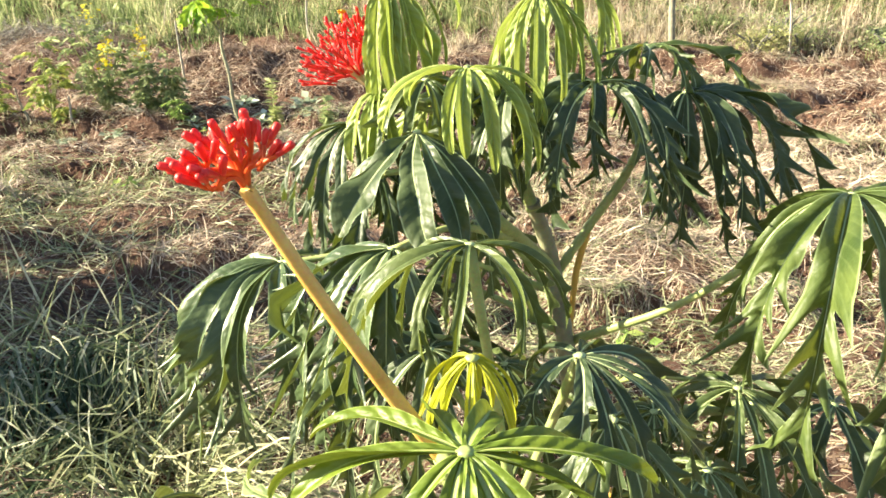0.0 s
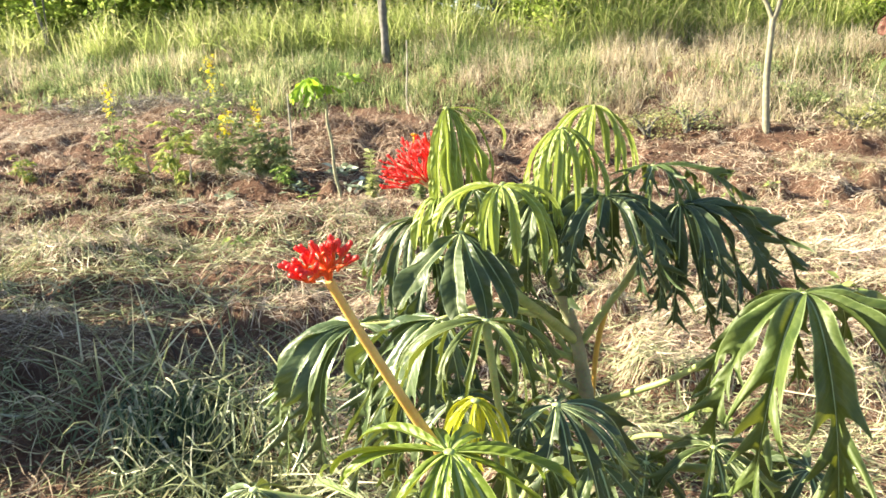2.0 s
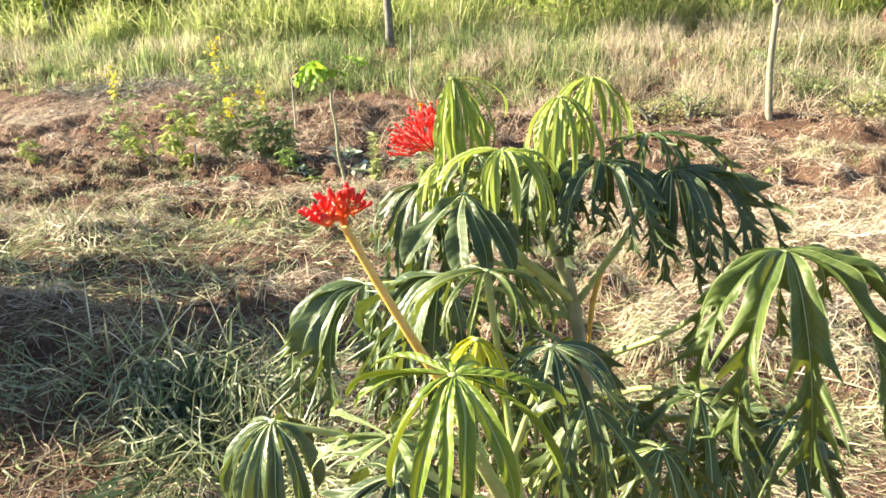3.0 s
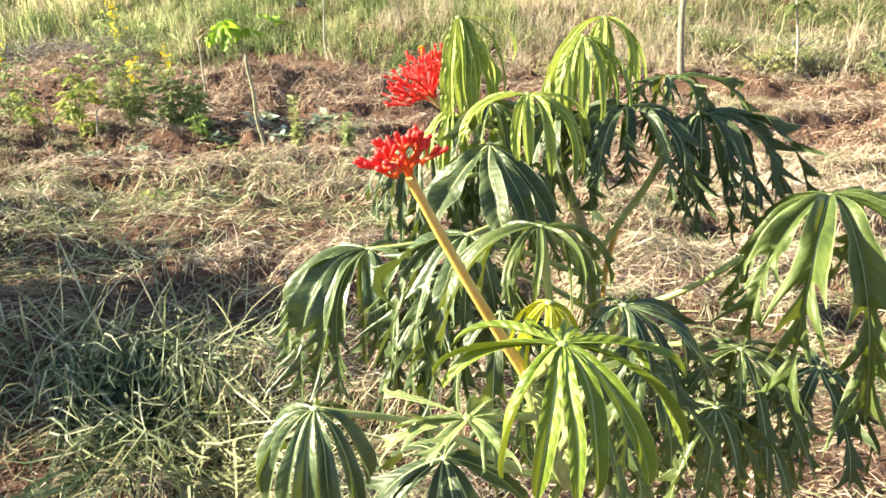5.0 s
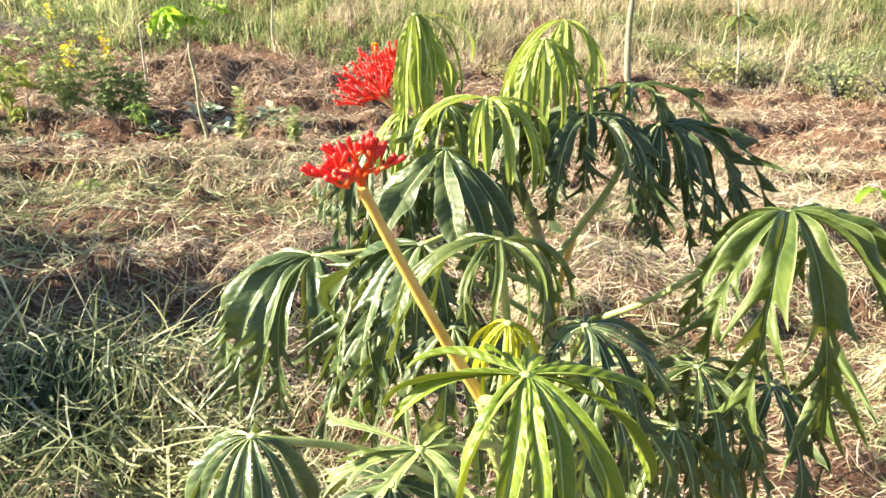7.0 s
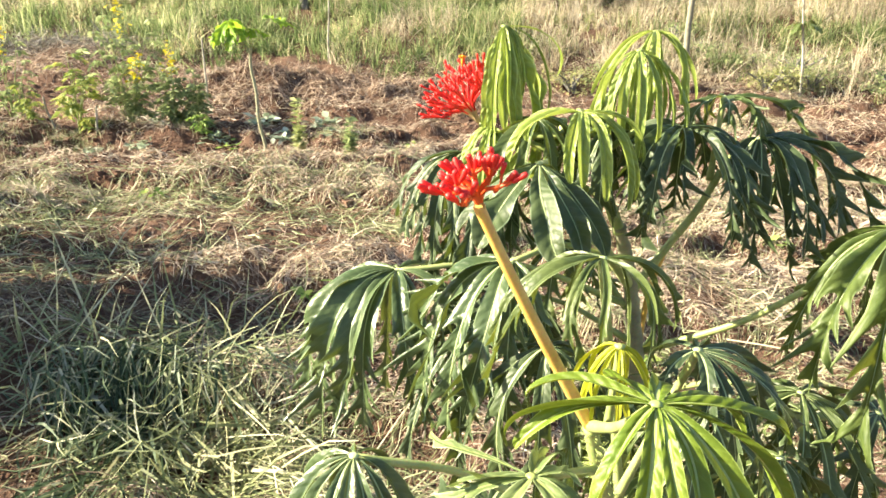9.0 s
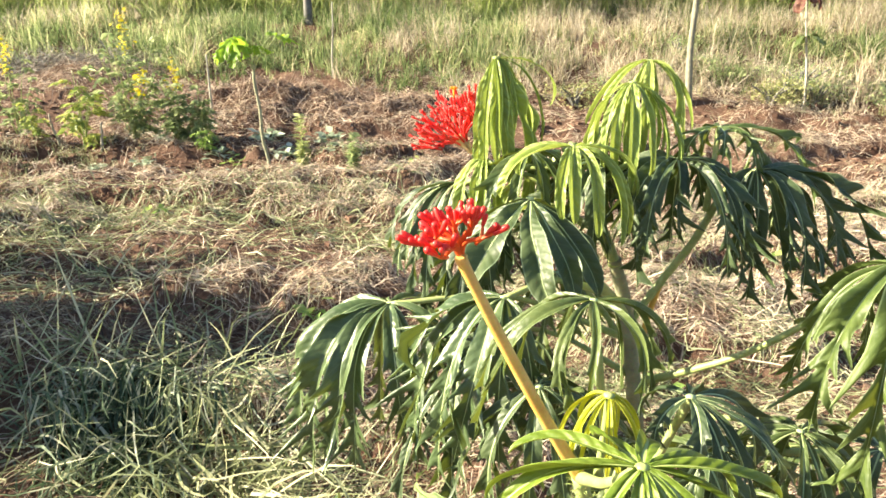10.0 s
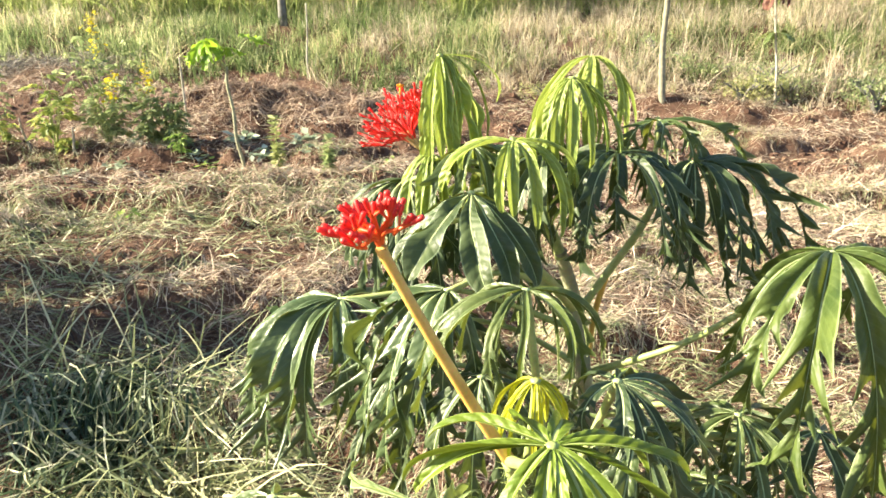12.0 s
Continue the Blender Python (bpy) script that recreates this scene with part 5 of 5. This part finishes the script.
slim_tree("tree", 2.60, 10.95, [(0, 0, -0.1), (-0.04, 0, 0.4), (-0.06, 0, 0.8), (-0.05, 0, 1.2), (-0.04, 0, 1.58)], [0.052, 0.047, 0.041, 0.043], BARK_TREE, "slim pale-barked young tree forking above the grass",
          [([(-0.04, 0, 1.53), (-0.12, 0, 1.72), (-0.27, 0, 2.05), (-0.45, 0, 2.9)], [0.036, 0.03, 0.02]), ([(-0.04, 0, 1.53), (0.02, 0, 1.72), (0.07, 0, 2.1), (0.12, 0, 3.0)], [0.042, 0.034, 0.02])], ((0, 0, 3.4), (0.55, 0.5, 0.4), 900, 0.16))
slim_tree("tree", -4.33, 15.0, [(0, 0, -0.1), (0.0, 0, 0.6), (-0.01, 0, 1.1), (0.02, 0, 1.8), (0.1, 0, 3.0)], [0.09, 0.085, 0.08, 0.06, 0.05], BARK_DARK, "dark-barked young tree standing in tall grass",
          [([(-0.05, 0, 0.7), (-0.07, 0, 1.3), (-0.1, 0, 2.8)], [0.05, 0.045, 0.03])], ((0, 0, 3.4), (0.6, 0.6, 0.45), 1000, 0.16))
slim_tree("tree", -14.0, 16.6, [(0, 0, -0.1), (-0.1, 0, 0.7), (-0.25, 0, 1.6), (-0.4, 0, 2.8)], [0.055, 0.045, 0.035], BARK_DARK, "thin dark young tree beyond the grass",
          [([(-0.06, 0, 0.4), (0.0, 0, 1.2), (0.05, 0, 2.6)], [0.03, 0.025, 0.015])], ((-0.2, 0, 3.0), (0.6, 0.6, 0.45), 800, 0.15))


def stake(x, y, tall, lean, label):
    line = curve([(0, 0, -0.06), (lean * 0.1, 0, tall * 0.3), (lean * 0.75, 0, tall * 0.6), (lean, 0, tall)], 12)
    v, f = tube(line, [0.020, 0.016, 0.011], 7)
    ob = new("stake", mesh_of("stake", v, f, BARK_PALE))
    ob.location = (x, y, h1(x, y))
    return tagged(ob, label, "stake", "stakes in the field")


stake(-3.2, 12.3, 1.25, 0.05, "thin weathered wooden stake in the grass")
stake(-6.2, 8.9, 0.5, -0.08, "short pale stick pushed into the soil")
stake(-5.35, 8.5, 0.35, 0.03, "short pale stick pushed into the soil")
stake(-4.6, 10.3, 0.9, 0.0, "thin weathered wooden stake in the grass")


def drooping_tree(x, y):
    """A thin sapling with hanging green leaves and withered red ones on top."""
    t = place_thing("sapling", x, y, "thin sapling with drooping green leaves and withered red tip leaves", "sapling")
    line = curve([(0, 0, -0.05), (-0.04, 0, 0.5), (-0.12, 0, 1.0), (-0.2, 0, 1.6)], 24)
    v, f = tube(line, [0.02, 0.016, 0.012], 8)
    part("trunk", mesh_of("trunk", v, f, BARK_PALE), t)
    palm_leaf(t, (-0.12, 0, 1.02), None, 0.42, 8, 18, -60, 0.9, 5, -90, 0.05, LEAF_MID, "", 91, 0, 0, 6)
    palm_leaf(t, (-0.2, 0, 1.62), None, 0.42, 9, 10, -85, 0.6, 5, -90, 0.05, LEAF_RED, "withered red-brown leaves", 92, 0, 0, 15)
    return t


drooping_tree(4.28, 10.95)


def shrub(x, y, r, tall, seed, label, leaf=0.11, count=4600, mat=None):
    rng = np.random.RandomState(seed)
    t = place_thing("shrub", x, y, label, "shrub", "hedge behind the grass")
    stems, clumps = [], []
    for i in range(7):
        a, o = rng.uniform(0, 6.28), rng.uniform(0.3, 1) * r * 0.8
        end = (math.cos(a) * o, math.sin(a) * o, tall * rng.uniform(0.6, 0.95))
        stems.append(tube(curve([(0, 0, -0.1), (end[0] * 0.35, end[1] * 0.35, end[2] * 0.5), end], 8), [0.035, 0.022, 0.01], 6))
        clumps.append(end)
    for i in range(34):
        a, o = rng.uniform(0, 6.28), math.sqrt(rng.rand()) * r
        clumps.append((math.cos(a) * o, math.sin(a) * o, tall * rng.uniform(0.12, 0.95)))
    v, f = joined(stems)
    part("stem", mesh_of("stem", v, f, BARK_DARK), t)
    cc = np.array(clumps)[rng.randint(0, len(clumps), count)] + rng.normal(0, 1, (count, 3)) * (r * 0.23, r * 0.23, tall * 0.10)
    cc[:, 2] = np.maximum(cc[:, 2], 0.03)
    v, f = leaf_quads(rng, cc, 1, leaf, 0.5)
    part("foliage", mesh_of("foliage", v, f, mat or FOLIAGE), t)
    return t


for i in range(22):
    sx = -18 + i * 1.55 + random.uniform(-0.4, 0.4)
    shrub(sx, 17.6 + random.uniform(-0.7, 1.2) - 0.05 * max(0, sx), random.uniform(0.9, 1.3), random.uniform(2.0, 3.0), 200 + i, "dense leafy green shrub behind tall grass", random.uniform(0.14, 0.24), 3400)
for i in range(14):
    sx = -20 + i * 2.6 + random.uniform(-0.5, 0.5)
    shrub(sx, 20.6 + random.uniform(-0.8, 0.8), 1.7, random.uniform(3.2, 4.6), 240 + i, "tall leafy green shrub in the hedge", 0.30, 3600)
# unseen growth added at the near left to throw the long shade
for i, (sx, sy, r, tall) in enumerate([(-5.2, 2.42, 0.42, 1.84), (-5.5, 2.88, 0.40, 2.25), (-6.6, 4.2, 0.3, 2.3), (-5.6, 3.32, 0.40, 1.95)]):
    shrub(sx, sy, r, tall, 280 + i, "out-of-view leafy shrub added to throw the long shade", 0.10, 1500 if i == 2 else 5200)
for i in range(18):
    sx = random.uniform(0.8, 8.4)
    shrub(sx, float(front(sx)) + random.uniform(-0.1, 2.0), random.uniform(0.3, 0.6), random.uniform(0.2, 0.45), 300 + i, "low leafy weed bush at the grass edge", 0.055, 600, HERB if i % 3 else OLIVE)


# ---- loose stalks and twigs on the ground ----
def stalk(name, a, b, arch, r, mat, label):
    a, b = np.array([*a, h1(*a)]), np.array([*b, h1(*b)])
    mid = (a + b) / 2 + np.array([0, 0, arch])
    line = curve([a, mid, b + np.array([0, 0, 0.01])], 12) - a
    v, f = tube(line, [r, r * 0.9, r * 0.5], 7)
    ob = new(name, mesh_of(name, v, f, mat))
    ob.location = a
    return tagged(ob, label, "stalk", "dry stalks on the ground")


for a, b, arch in [((-1.95, 2.85), (-1.22, 2.28), 0.07), ((-2.9, 3.1), (-2.25, 2.75), 0.12), ((-3.0, 2.7), (-2.45, 2.55), 0.09), ((-1.7, 2.6), (-1.1, 2.45), 0.06), ((-2.2, 2.2), (-1.5, 2.6), 0.05),
                   ((-4.6, 6.0), (-4.0, 6.1), 0.03), ((-3.9, 6.9), (-3.4, 7.2), 0.05), ((-6.9, 8.9), (-6.5, 9.3), 0.12), ((1.6, 5.2), (2.3, 5.0), 0.03), ((1.1, 3.4), (1.7, 3.2), 0.03), ((2.6, 6.8), (3.3, 6.5), 0.04)]:
    stalk("dry_stalk", a, b, arch, 0.0048, STALK_PALE, "long pale dry grass stalk lying on straw")


def twig(x, y, tall):
    t = place_thing("twig", x, y, "dark upright twig stuck in the cut grass", "twig")
    v, f = tube(curve([(0, 0, -0.02), (0.02, 0.0, tall * 0.5), (0.055, 0.01, tall)], 8), [0.005, 0.004, 0.002], 6)
    part("stem", mesh_of("stem", v, f, BARK_DARK), t)
    v, f = tube(curve([(0.02, 0, tall * 0.5), (0.0, 0.0, tall * 0.75), (-0.005, 0.0, tall * 0.95)], 6), [0.003, 0.002, 0.0015], 6)
    part("side_shoot", mesh_of("side_shoot", v, f, BARK_DARK), t)
    return t


twig(-1.40, 2.42, 0.30)


def broad_seedling(x, y):
    t = place_thing("seedling", x, y, "small seedling with two broad fresh green leaves among straw", "plant")
    v, f = tube(curve([(0, 0, -0.02), (0.01, 0, 0.08), (0.0, 0, 0.17)], 8), [0.006, 0.005, 0.004], 7)
    part("stem", mesh_of("stem", v, f, STEM_GREEN), t)
    for i, (a, ln) in enumerate(((200, 0.20), (-60, 0.16), (80, 0.13))):
        palm_leaf(t, (0, 0, 0.17), None, ln, 1, 20, -70, 0.7, 0, a, 0.05, LEAF_PAPAYA, "", 95 + i, 0, 0, 15)
    return t


broad_seedling(3.2, 5.16)
